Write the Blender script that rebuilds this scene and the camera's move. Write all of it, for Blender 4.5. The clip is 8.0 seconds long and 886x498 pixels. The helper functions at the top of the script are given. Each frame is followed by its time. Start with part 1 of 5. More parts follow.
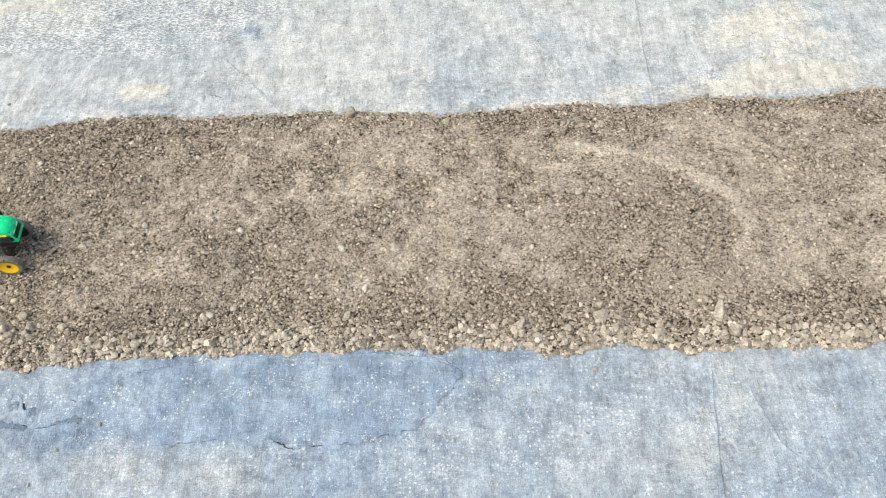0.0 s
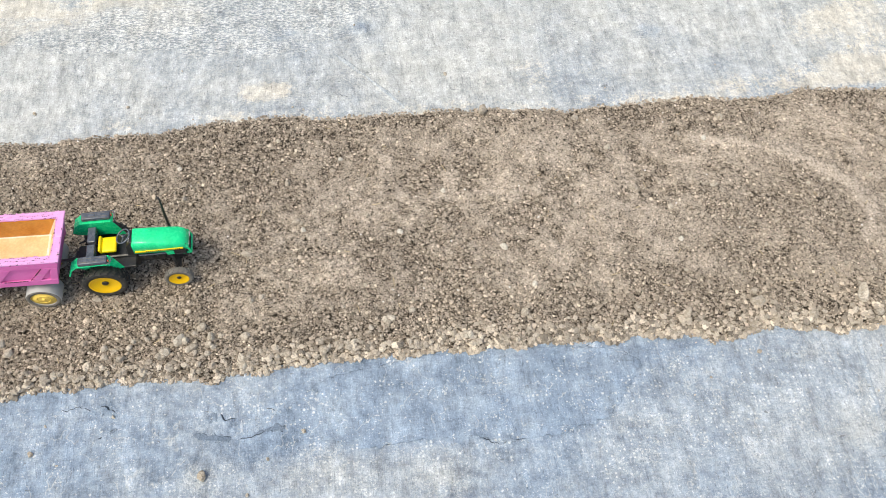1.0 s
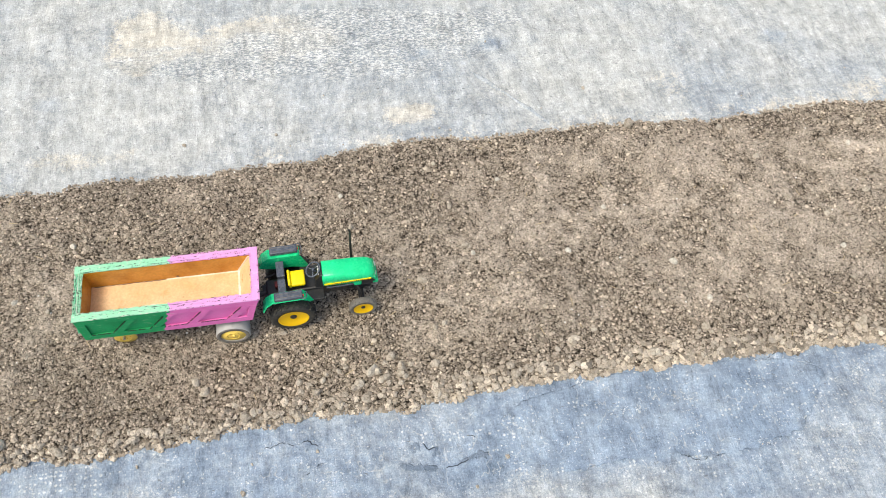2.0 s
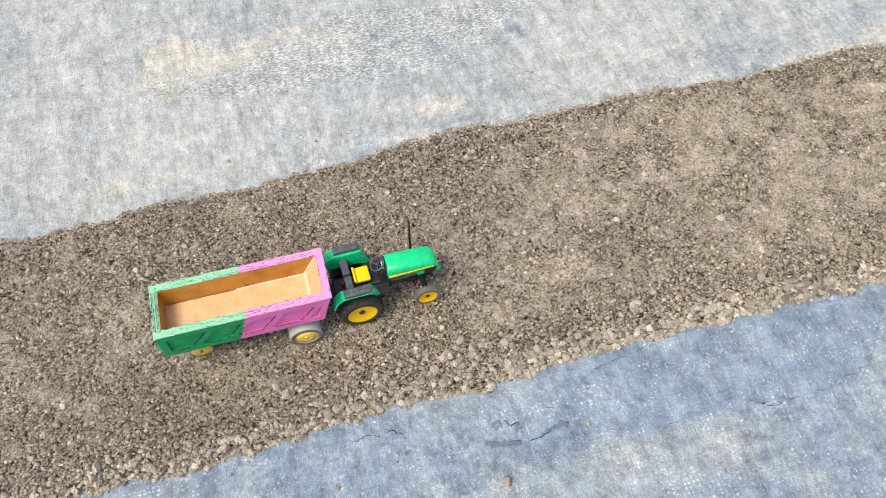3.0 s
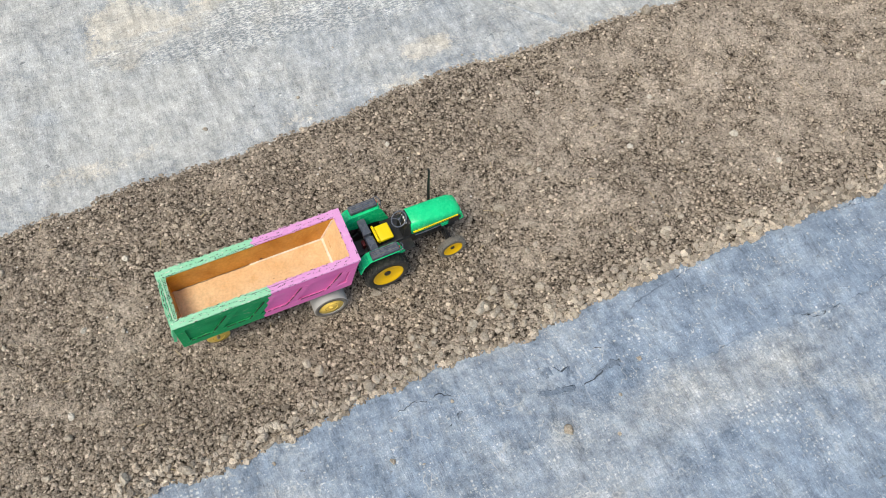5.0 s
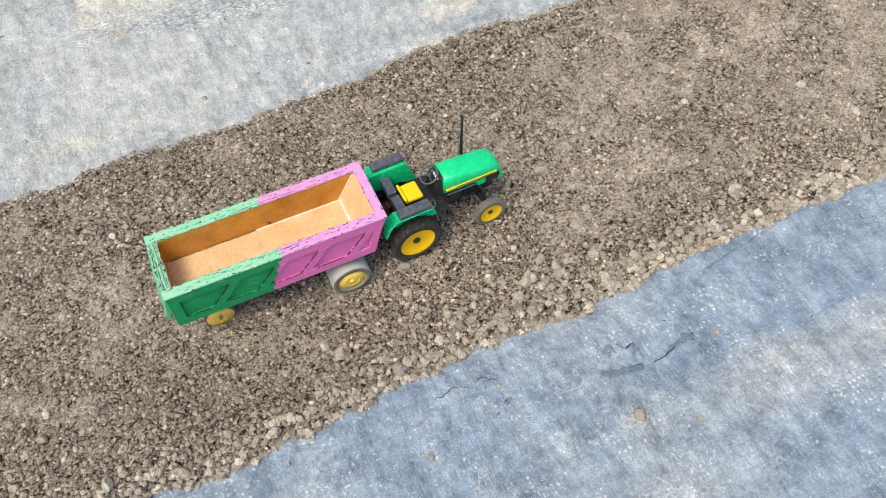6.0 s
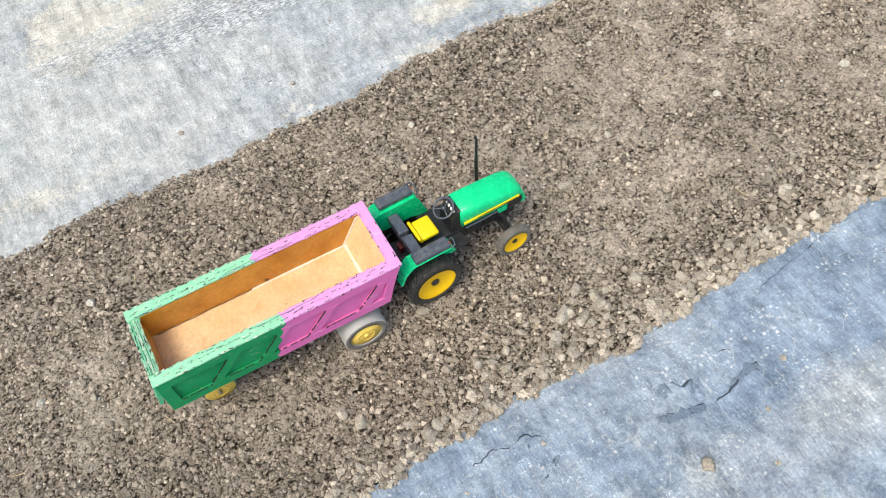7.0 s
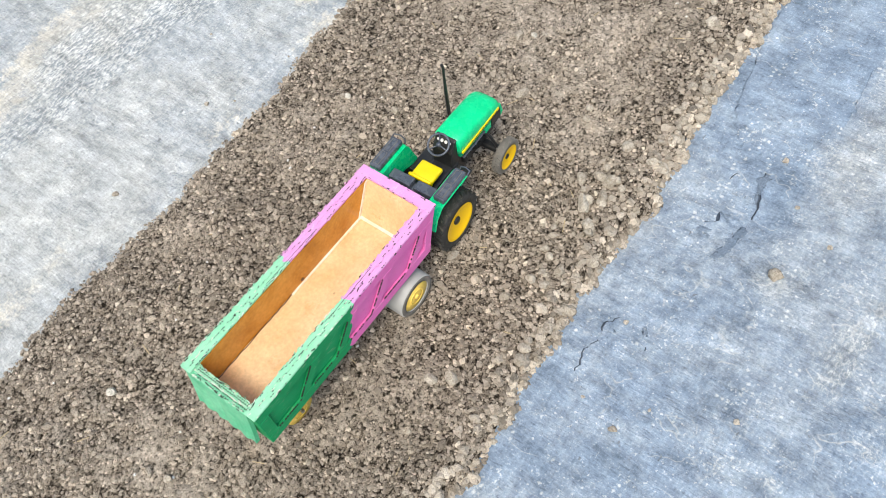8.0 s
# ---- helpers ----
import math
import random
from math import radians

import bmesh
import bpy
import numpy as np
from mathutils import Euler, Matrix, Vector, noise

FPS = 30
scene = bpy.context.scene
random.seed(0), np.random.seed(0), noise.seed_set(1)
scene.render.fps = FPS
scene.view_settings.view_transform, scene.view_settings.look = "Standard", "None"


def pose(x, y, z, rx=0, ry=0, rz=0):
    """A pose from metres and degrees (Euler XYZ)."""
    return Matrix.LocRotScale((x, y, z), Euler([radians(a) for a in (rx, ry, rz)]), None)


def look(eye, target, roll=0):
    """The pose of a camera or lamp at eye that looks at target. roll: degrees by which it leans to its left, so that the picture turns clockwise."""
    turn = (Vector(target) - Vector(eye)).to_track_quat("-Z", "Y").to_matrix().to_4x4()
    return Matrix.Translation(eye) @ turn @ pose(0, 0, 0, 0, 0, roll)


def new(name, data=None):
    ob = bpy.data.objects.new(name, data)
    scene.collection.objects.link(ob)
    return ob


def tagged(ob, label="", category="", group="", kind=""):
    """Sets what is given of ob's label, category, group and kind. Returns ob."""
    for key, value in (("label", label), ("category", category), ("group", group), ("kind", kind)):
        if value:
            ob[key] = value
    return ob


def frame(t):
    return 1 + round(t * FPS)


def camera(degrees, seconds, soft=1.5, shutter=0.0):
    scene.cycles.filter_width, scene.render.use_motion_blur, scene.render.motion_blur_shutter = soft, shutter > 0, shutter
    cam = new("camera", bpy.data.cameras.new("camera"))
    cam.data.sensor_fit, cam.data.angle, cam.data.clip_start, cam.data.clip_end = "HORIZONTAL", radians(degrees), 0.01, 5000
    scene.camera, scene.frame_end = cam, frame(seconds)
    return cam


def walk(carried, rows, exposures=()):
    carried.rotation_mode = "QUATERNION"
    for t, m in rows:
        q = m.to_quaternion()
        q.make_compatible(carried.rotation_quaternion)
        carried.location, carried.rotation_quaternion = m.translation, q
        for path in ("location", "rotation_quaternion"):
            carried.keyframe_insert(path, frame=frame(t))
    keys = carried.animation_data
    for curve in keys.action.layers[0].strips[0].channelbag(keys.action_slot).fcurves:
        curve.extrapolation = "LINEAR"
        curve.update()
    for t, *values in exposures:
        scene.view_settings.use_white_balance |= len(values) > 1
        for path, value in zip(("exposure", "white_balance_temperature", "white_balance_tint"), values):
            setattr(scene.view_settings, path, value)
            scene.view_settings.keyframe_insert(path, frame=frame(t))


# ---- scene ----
# ---------------------------------------------------------------- camera
cam = camera(56.7, 8.0, soft=0.6)


def aim(x, y, z, yaw, pitch, roll):
    """A pose from a place and yaw to the left of +y, pitch and lean."""
    a, b = radians(yaw), radians(pitch)
    ahead = Vector((-math.sin(a) * math.cos(b), math.cos(a) * math.cos(b), math.sin(b)))
    eye = Vector((x, y, z))
    return look(eye, eye + ahead, roll)


PATH = [
    (0.0, aim(0.811, -0.724, 1.081, -0.35, -56.42, -1.74)),
    (0.5, aim(0.618, -0.702, 1.094, -5.32, -57.36, 1.60)),
    (1.0, aim(0.410, -0.676, 1.139, -12.12, -58.57, 6.20)),
    (1.2, aim(0.349, -0.652, 1.140, -13.20, -59.00, 7.20)),
    (2.3, aim(0.063, -0.591, 1.150, -14.98, -58.98, 4.20)),
    (2.5, aim(0.048, -0.606, 1.146, -13.62, -58.69, 1.17)),
    (3.0, aim(0.018, -0.615, 1.155, -14.42, -58.73, -0.70)),
    (3.5, aim(-0.045, -0.616, 1.150, -16.79, -58.98, -0.88)),
    (4.0, aim(-0.070, -0.605, 1.120, -20.82, -58.74, 1.13)),
    (4.5, aim(-0.099, -0.563, 1.104, -24.20, -59.57, 1.46)),
    (5.0, aim(-0.124, -0.538, 1.073, -26.22, -61.29, 2.80)),
    (5.2, aim(-0.115, -0.533, 1.049, -26.02, -61.07, 4.16)),
    (6.3, aim(-0.176, -0.544, 0.839, -24.25, -56.67, -1.38)),
    (6.5, aim(-0.157, -0.484, 0.840, -23.79, -59.07, -1.55)),
    (7.0, aim(-0.136, -0.423, 0.801, -25.60, -58.57, -4.14)),
    (7.5, aim(-0.186, -0.388, 0.776, -35.16, -58.67, -6.37)),
    (8.0, aim(-0.307, -0.343, 0.751, -45.73, -58.85, -9.67)),
]
walk(cam, PATH, [(0.0, 0.35, 7000, 2.5), (1.0, 0.34, 7050, 4.8), (2.5, 0.33, 7080, 5), (3.5, 0.08, 7050, 5), (5.2, 0.05, 7000, 5), (6.5, 0.24, 6900, 4), (8.0, 0.34, 6750, 4)])

# ---------------------------------------------------------------- light: bright overcast
world = bpy.data.worlds.new("sky")
scene.world = world
world.use_nodes = True
wn = world.node_tree
sky = wn.nodes.new("ShaderNodeTexSky")
sky.sky_type = "NISHITA"
sky.sun_disc = False
sky.sun_elevation, sky.sun_rotation = radians(62.2), radians(243)
sky.air_density, sky.dust_density = 1.0, 4.0
wn.nodes["Background"].inputs["Strength"].default_value = 0.165
wn.links.new(sky.outputs["Color"], wn.nodes["Background"].inputs["Color"])
sun = new("sun", bpy.data.lights.new("sun", "SUN"))
sun.data.energy, sun.data.angle, sun.data.color = 1.5, radians(22), (1.0, 0.95, 0.88)
sun.matrix_world = look((-0.8, -0.4, 1.7), (0, 0, 0))


# ---------------------------------------------------------------- materials
def material(name):
    m = bpy.data.materials.new(name)
    m.use_nodes = True
    return m, m.node_tree.nodes, m.node_tree.links, m.node_tree.nodes["Principled BSDF"]


def noise_node(n, l, scale, detail=4.0, rough=0.6, coord=None):
    t = n.new("ShaderNodeTexNoise")
    t.inputs["Scale"].default_value, t.inputs["Detail"].default_value = scale, detail
    t.inputs["Roughness"].default_value = rough
    if coord is not None:
        l.new(coord, t.inputs["Vector"])
    return t.outputs["Fac"]


def ramp(n, l, fac, stops):
    r = n.new("ShaderNodeValToRGB")
    while len(r.color_ramp.elements) < len(stops):
        r.color_ramp.elements.new(0.5)
    for e, (p, c) in zip(r.color_ramp.elements, stops):
        e.position, e.color = p, (*c, 1) if len(c) == 3 else c
    l.new(fac, r.inputs["Fac"])
    return r.outputs["Color"]


def grey(a):
    return (a, a, a)


def mix(n, l, fac, a, b, how="MIX"):
    x = n.new("ShaderNodeMix")
    x.data_type, x.blend_type = "RGBA", how
    for sock, v in ((x.inputs[0], fac), (x.inputs[6], a), (x.inputs[7], b)):
        if isinstance(v, (int, float)):
            sock.default_value = v
        elif isinstance(v, tuple):
            sock.default_value = (*v, 1)
        else:
            l.new(v, sock)
    return x.outputs[2]


def calc(n, l, how, a, b=0.0, clamp=False):
    x = n.new("ShaderNodeMath")
    x.operation, x.use_clamp = how, clamp
    for sock, v in ((x.inputs[0], a), (x.inputs[1], b)):
        if isinstance(v, (int, float)):
            sock.default_value = v
        else:
            l.new(v, sock)
    return x.outputs[0]


def bump(n, l, height, strength, distance, bsdf, before=None):
    b = n.new("ShaderNodeBump")
    b.inputs["Strength"].default_value, b.inputs["Distance"].default_value = strength, distance
    l.new(height, b.inputs["Height"])
    if before is not None:
        l.new(before, b.inputs["Normal"])
    l.new(b.outputs["Normal"], bsdf.inputs["Normal"])
    return b.outputs["Normal"]


def coords(n):
    return n.new("ShaderNodeTexCoord").outputs["Object"]


def coat(name, colour, rough=0.4, wear=0.12, dust=0.15, metal=0.0, spec=0.5, scale=60.0, relief=0.0002):
    """Moulded plastic or paint with uneven tone, dust and small scuffs."""
    m, n, l, b = material(name)
    c = coords(n)
    tone = ramp(n, l, noise_node(n, l, scale, 3, 0.6, c), [(0.3, tuple(v * (1 - wear) for v in colour)), (0.7, tuple(min(1, v * (1 + wear)) for v in colour))])
    fleck = ramp(n, l, noise_node(n, l, scale * 4, 5, 0.7, c), [(0.52, grey(0)), (0.75, grey(dust))])
    l.new(mix(n, l, fleck, tone, (0.34, 0.29, 0.23)), b.inputs["Base Color"])
    l.new(ramp(n, l, noise_node(n, l, scale * 2, 3, 0.6, c), [(0.3, grey(rough * 0.8)), (0.7, grey(min(1, rough * 1.25)))]), b.inputs["Roughness"])
    b.inputs["Metallic"].default_value = metal
    b.inputs["Specular IOR Level"].default_value = spec
    bump(n, l, noise_node(n, l, scale * 8, 4, 0.6, c), 0.5, relief, b)
    return m


GREEN = coat("green_plastic", (0.004, 0.66, 0.26), 0.26, 0.10, 0.05)
YELLOW = coat("yellow_plastic", (0.95, 0.70, 0.008), 0.38, 0.06, 0.05)
RIM = coat("yellow_rim_plastic", (1.0, 0.58, 0.008), 0.40, 0.08, 0.10)
BLACK = coat("black_plastic", (0.018, 0.019, 0.021), 0.38, 0.2, 0.10)
SLATE = coat("slate_plastic", (0.085, 0.100, 0.128), 0.26, 0.2, 0.10)
TYRE = coat("dusty_tyre_rubber", (0.03, 0.03, 0.028), 0.75, 0.25, 0.35)
TYREGREY = coat("dusty_grey_tyre_rubber", (0.16, 0.152, 0.138), 0.8, 0.25, 0.6)
TAPE = coat("grey_wheel_tape", (0.45, 0.455, 0.45), 0.55, 0.08, 0.15)
ORANGE = coat("orange_yellow_rim", (1.0, 0.66, 0.14), 0.40, 0.14, 0.08, scale=160)
WHITE = coat("white_mark", (0.75, 0.75, 0.73), 0.4, 0.05, 0.1)
REDP = coat("red_plastic", (0.11, 0.008, 0.009), 0.4, 0.1, 0.05)
LAMP = coat("orange_red_lamp", (0.75, 0.13, 0.05), 0.3, 0.1, 0.1)
STEEL = coat("steel_wire", (0.55, 0.55, 0.55), 0.35, 0.1, 0.1, metal=1.0)
HOLE = coat("flute_dark", (0.02, 0.02, 0.018), 0.9, 0.3, 0.0)


def paint_material():
    """Poster paint on cardboard: pink on the fore half, green on the aft half, brushed unevenly."""
    m, n, l, b = material("pink_and_green_paint")
    c = coords(n)
    sep = n.new("ShaderNodeSeparateXYZ")
    l.new(c, sep.inputs[0])
    edge = calc(n, l, "ADD", sep.outputs[0], calc(n, l, "MULTIPLY", calc(n, l, "SUBTRACT", noise_node(n, l, 70, 3, 0.6, c), 0.5), 0.03))
    slope = calc(n, l, "MULTIPLY", calc(n, l, "SUBTRACT", 0.12, sep.outputs[2]), 0.28)
    fore = calc(n, l, "GREATER_THAN", calc(n, l, "ADD", edge, slope), -0.1235)
    stretch = n.new("ShaderNodeMapping")
    stretch.inputs["Scale"].default_value = (0.35, 1.0, 1.0)
    l.new(c, stretch.inputs["Vector"])
    brush = noise_node(n, l, 240, 5, 0.7, stretch.outputs[0])
    blot = noise_node(n, l, 45, 4, 0.6, c)
    pink = mix(n, l, blot, (0.70, 0.125, 0.41), (0.80, 0.23, 0.54))
    green = mix(n, l, blot, (0.004, 0.22, 0.072), (0.018, 0.37, 0.135))
    tone = mix(n, l, fore, green, pink)
    bare = ramp(n, l, brush, [(0.60, grey(0)), (0.72, grey(0.40))])
    tone = mix(n, l, bare, tone, (0.62, 0.60, 0.52))
    dark = ramp(n, l, brush, [(0.27, grey(0.6)), (0.36, grey(0))])
    l.new(mix(n, l, dark, tone, (0.05, 0.06, 0.05)), b.inputs["Base Color"])
    b.inputs["Roughness"].default_value = 0.6
    b.inputs["Specular IOR Level"].default_value = 0.25
    bump(n, l, brush, 0.6, 0.0008, b)
    return m


def top_paint_material():
    """The same paints lightened for light on the cut top edges, where chalky primer and open flutes show through."""
    m, n, l, b = material("chalky_lit_edge_paint")
    c = coords(n)
    sep = n.new("ShaderNodeSeparateXYZ")
    l.new(c, sep.inputs[0])
    edge = calc(n, l, "ADD", sep.outputs[0], calc(n, l, "MULTIPLY", calc(n, l, "SUBTRACT", noise_node(n, l, 70, 3, 0.6, c), 0.5), 0.02))
    fore = calc(n, l, "GREATER_THAN", edge, -0.122)
    stretch = n.new("ShaderNodeMapping")
    stretch.inputs["Scale"].default_value = (0.4, 1.0, 1.0)
    l.new(c, stretch.inputs["Vector"])
    brush = noise_node(n, l, 300, 5, 0.75, stretch.outputs[0])
    blot = noise_node(n, l, 60, 4, 0.6, c)
    pink = mix(n, l, blot, (0.66, 0.26, 0.58), (0.78, 0.41, 0.71))
    green = mix(n, l, blot, (0.18, 0.60, 0.34), (0.42, 0.74, 0.54))
    tone = mix(n, l, fore, green, pink)
    tone = mix(n, l, ramp(n, l, brush, [(0.60, grey(0)), (0.70, grey(0.5))]), tone, (0.72, 0.74, 0.68))
    tone = mix(n, l, ramp(n, l, brush, [(0.28, grey(0.75)), (0.37, grey(0))]), tone, (0.10, 0.13, 0.11))
    l.new(tone, b.inputs["Base Color"])
    b.inputs["Roughness"].default_value = 0.6
    bump(n, l, brush, 0.7, 0.001, b)
    return m


def board_material(name, light, dark, rough=0.42):
    m, n, l, b = material(name)
    c = coords(n)
    blot = noise_node(n, l, 26, 5, 0.6, c)
    tone = ramp(n, l, blot, [(0.3, dark), (0.68, light)])
    grain = ramp(n, l, noise_node(n, l, 300, 3, 0.6, c), [(0.35, grey(0.82)), (0.7, grey(1.0))])
    tone = mix(n, l, 1.0, tone, grain, "MULTIPLY")
    spot = ramp(n, l, noise_node(n, l, 95, 2, 0.5, c), [(0.74, grey(0)), (0.80, grey(0.5))])
    l.new(mix(n, l, spot, tone, (0.20, 0.10, 0.05)), b.inputs["Base Color"])
    l.new(ramp(n, l, noise_node(n, l, 60, 3, 0.6, c), [(0.3, grey(rough * 0.7)), (0.7, grey(rough * 1.3))]), b.inputs["Roughness"])
    bump(n, l, noise_node(n, l, 130, 4, 0.6, c), 0.4, 0.0006, b)
    return m


PAINT, EDGE = paint_material(), top_paint_material()
KRAFT = board_material("varnished_kraft_board", (0.72, 0.35, 0.050), (0.50, 0.20, 0.016), 0.20)
BED = board_material("pale_varnished_board", (0.91, 0.65, 0.385), (0.81, 0.50, 0.25), 0.34)
DARKGLUE = coat("brown_glue_line", (0.10, 0.045, 0.015), 0.5, 0.3, 0.1)
GLUE = board_material("pale_glue_and_tape", (0.93, 0.88, 0.78), (0.85, 0.71, 0.50), 0.16)


def soil_material(name, mid, hi, island):
    """Dry crumbly soil: single crumbs of nearly one tone, or the bed under them, paler where it is pressed to a crust."""
    m, n, l, b = material(name)
    c = coords(n)

    def times(f):
        return tuple(v * f for v in mid)

    big = ramp(n, l, noise_node(n, l, 5, 4, 0.6, c), [(0.3, (0.86, 0.85, 0.84)), (0.7, (1.10, 1.09, 1.07))])
    fine = noise_node(n, l, 700, 4, 0.75, c)
    if island:
        pick = n.new("ShaderNodeNewGeometry").outputs["Random Per Island"]
        tone = ramp(n, l, pick, [(0.0, times(0.44)), (0.20, times(0.80)), (0.58, times(1.03)), (0.85, times(1.26)), (0.96, times(1.55)), (1.0, hi)])
    else:
        pick = noise_node(n, l, 150, 6, 0.75, c)
        tone = ramp(n, l, pick, [(0.32, times(0.60)), (0.43, times(0.90)), (0.58, times(1.06)), (0.75, times(1.40))])
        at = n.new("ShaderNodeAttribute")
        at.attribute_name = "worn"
        # loose bed darkened for shade between crumbs, a dry crust where pressed
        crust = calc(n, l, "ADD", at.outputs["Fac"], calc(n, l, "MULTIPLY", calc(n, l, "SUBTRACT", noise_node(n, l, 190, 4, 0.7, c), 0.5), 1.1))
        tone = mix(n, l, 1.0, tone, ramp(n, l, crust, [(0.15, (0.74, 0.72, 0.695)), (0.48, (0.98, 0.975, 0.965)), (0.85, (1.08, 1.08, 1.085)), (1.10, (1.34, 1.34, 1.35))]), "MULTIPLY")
        # single grains, a few pale and a few dark
        cells = n.new("ShaderNodeTexVoronoi")
        cells.inputs["Scale"].default_value = 420
        l.new(c, cells.inputs["Vector"])
        one = n.new("ShaderNodeSeparateColor")
        l.new(cells.outputs["Color"], one.inputs[0])
        tone = mix(n, l, 1.0, tone, ramp(n, l, one.outputs[0], [(0.0, grey(0.50)), (0.16, grey(0.90)), (0.80, grey(1.05)), (1.0, grey(1.45))]), "MULTIPLY")
        # dark pits painted as shade in the gaps, denser where loose
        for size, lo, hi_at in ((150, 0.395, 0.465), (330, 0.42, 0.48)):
            pit_shade = calc(n, l, "ADD", noise_node(n, l, size, 6, 0.75, c), calc(n, l, "MULTIPLY", calc(n, l, "SUBTRACT", at.outputs["Fac"], 0.35), 0.055))
            tone = mix(n, l, 1.0, tone, ramp(n, l, pit_shade, [(lo, (0.13, 0.122, 0.113)), (hi_at, grey(1.0))]), "MULTIPLY")
    tone = mix(n, l, 1.0, tone, big, "MULTIPLY")
    tone = mix(n, l, 1.0, tone, ramp(n, l, fine, [(0.3, grey(0.66)), (0.48, grey(1.0)), (0.75, grey(1.25))]), "MULTIPLY")
    l.new(tone, b.inputs["Base Color"])
    b.inputs["Roughness"].default_value = 0.95
    b.inputs["Specular IOR Level"].default_value = 0.12
    first = bump(n, l, noise_node(n, l, 330, 4, 0.7, c), 0.8, 0.002, b)
    bump(n, l, fine, 0.9, 0.0014, b, first)
    return m


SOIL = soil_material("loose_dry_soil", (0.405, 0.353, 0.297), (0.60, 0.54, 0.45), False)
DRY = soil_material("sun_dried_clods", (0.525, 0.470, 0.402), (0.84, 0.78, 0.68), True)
CRUMB = soil_material("soil_crumbs", (0.415, 0.362, 0.303), (0.80, 0.73, 0.62), True)


def clod_material(name, lo, hi):
    m, n, l, b = material(name)
    c = coords(n)
    pick = n.new("ShaderNodeObjectInfo").outputs["Random"]
    tone = ramp(n, l, pick, [(0.0, lo), (0.7, tuple((p + q) / 2 for p, q in zip(lo, hi))), (1.0, hi)])
    blot = ramp(n, l, noise_node(n, l, 1.6, 4, 0.7, c), [(0.34, (0.62, 0.60, 0.57)), (0.52, grey(1.0)), (0.72, grey(1.14))])
    fine = noise_node(n, l, 6.0, 5, 0.75, c)
    tone = mix(n, l, 1.0, tone, blot, "MULTIPLY")
    l.new(mix(n, l, 1.0, tone, ramp(n, l, fine, [(0.34, grey(0.55)), (0.5, grey(1.0)), (0.7, grey(1.16))]), "MULTIPLY"), b.inputs["Base Color"])
    b.inputs["Roughness"].default_value = 0.95
    b.inputs["Specular IOR Level"].default_value = 0.15
    bump(n, l, fine, 0.8, 0.0012, b)
    return m


CLOD = clod_material("pale_soil_clod", (0.43, 0.380, 0.315), (0.68, 0.620, 0.53))
CHALK = clod_material("chalky_pebble", (0.66, 0.63, 0.56), (0.84, 0.81, 0.74))
STRAW = coat("dry_straw", (0.55, 0.44, 0.26), 0.7, 0.2, 0.1)


def stretched(n, l, c, scale):
    m = n.new("ShaderNodeMapping")
    m.inputs["Scale"].default_value = scale
    l.new(c, m.inputs["Vector"])
    return m.outputs[0]


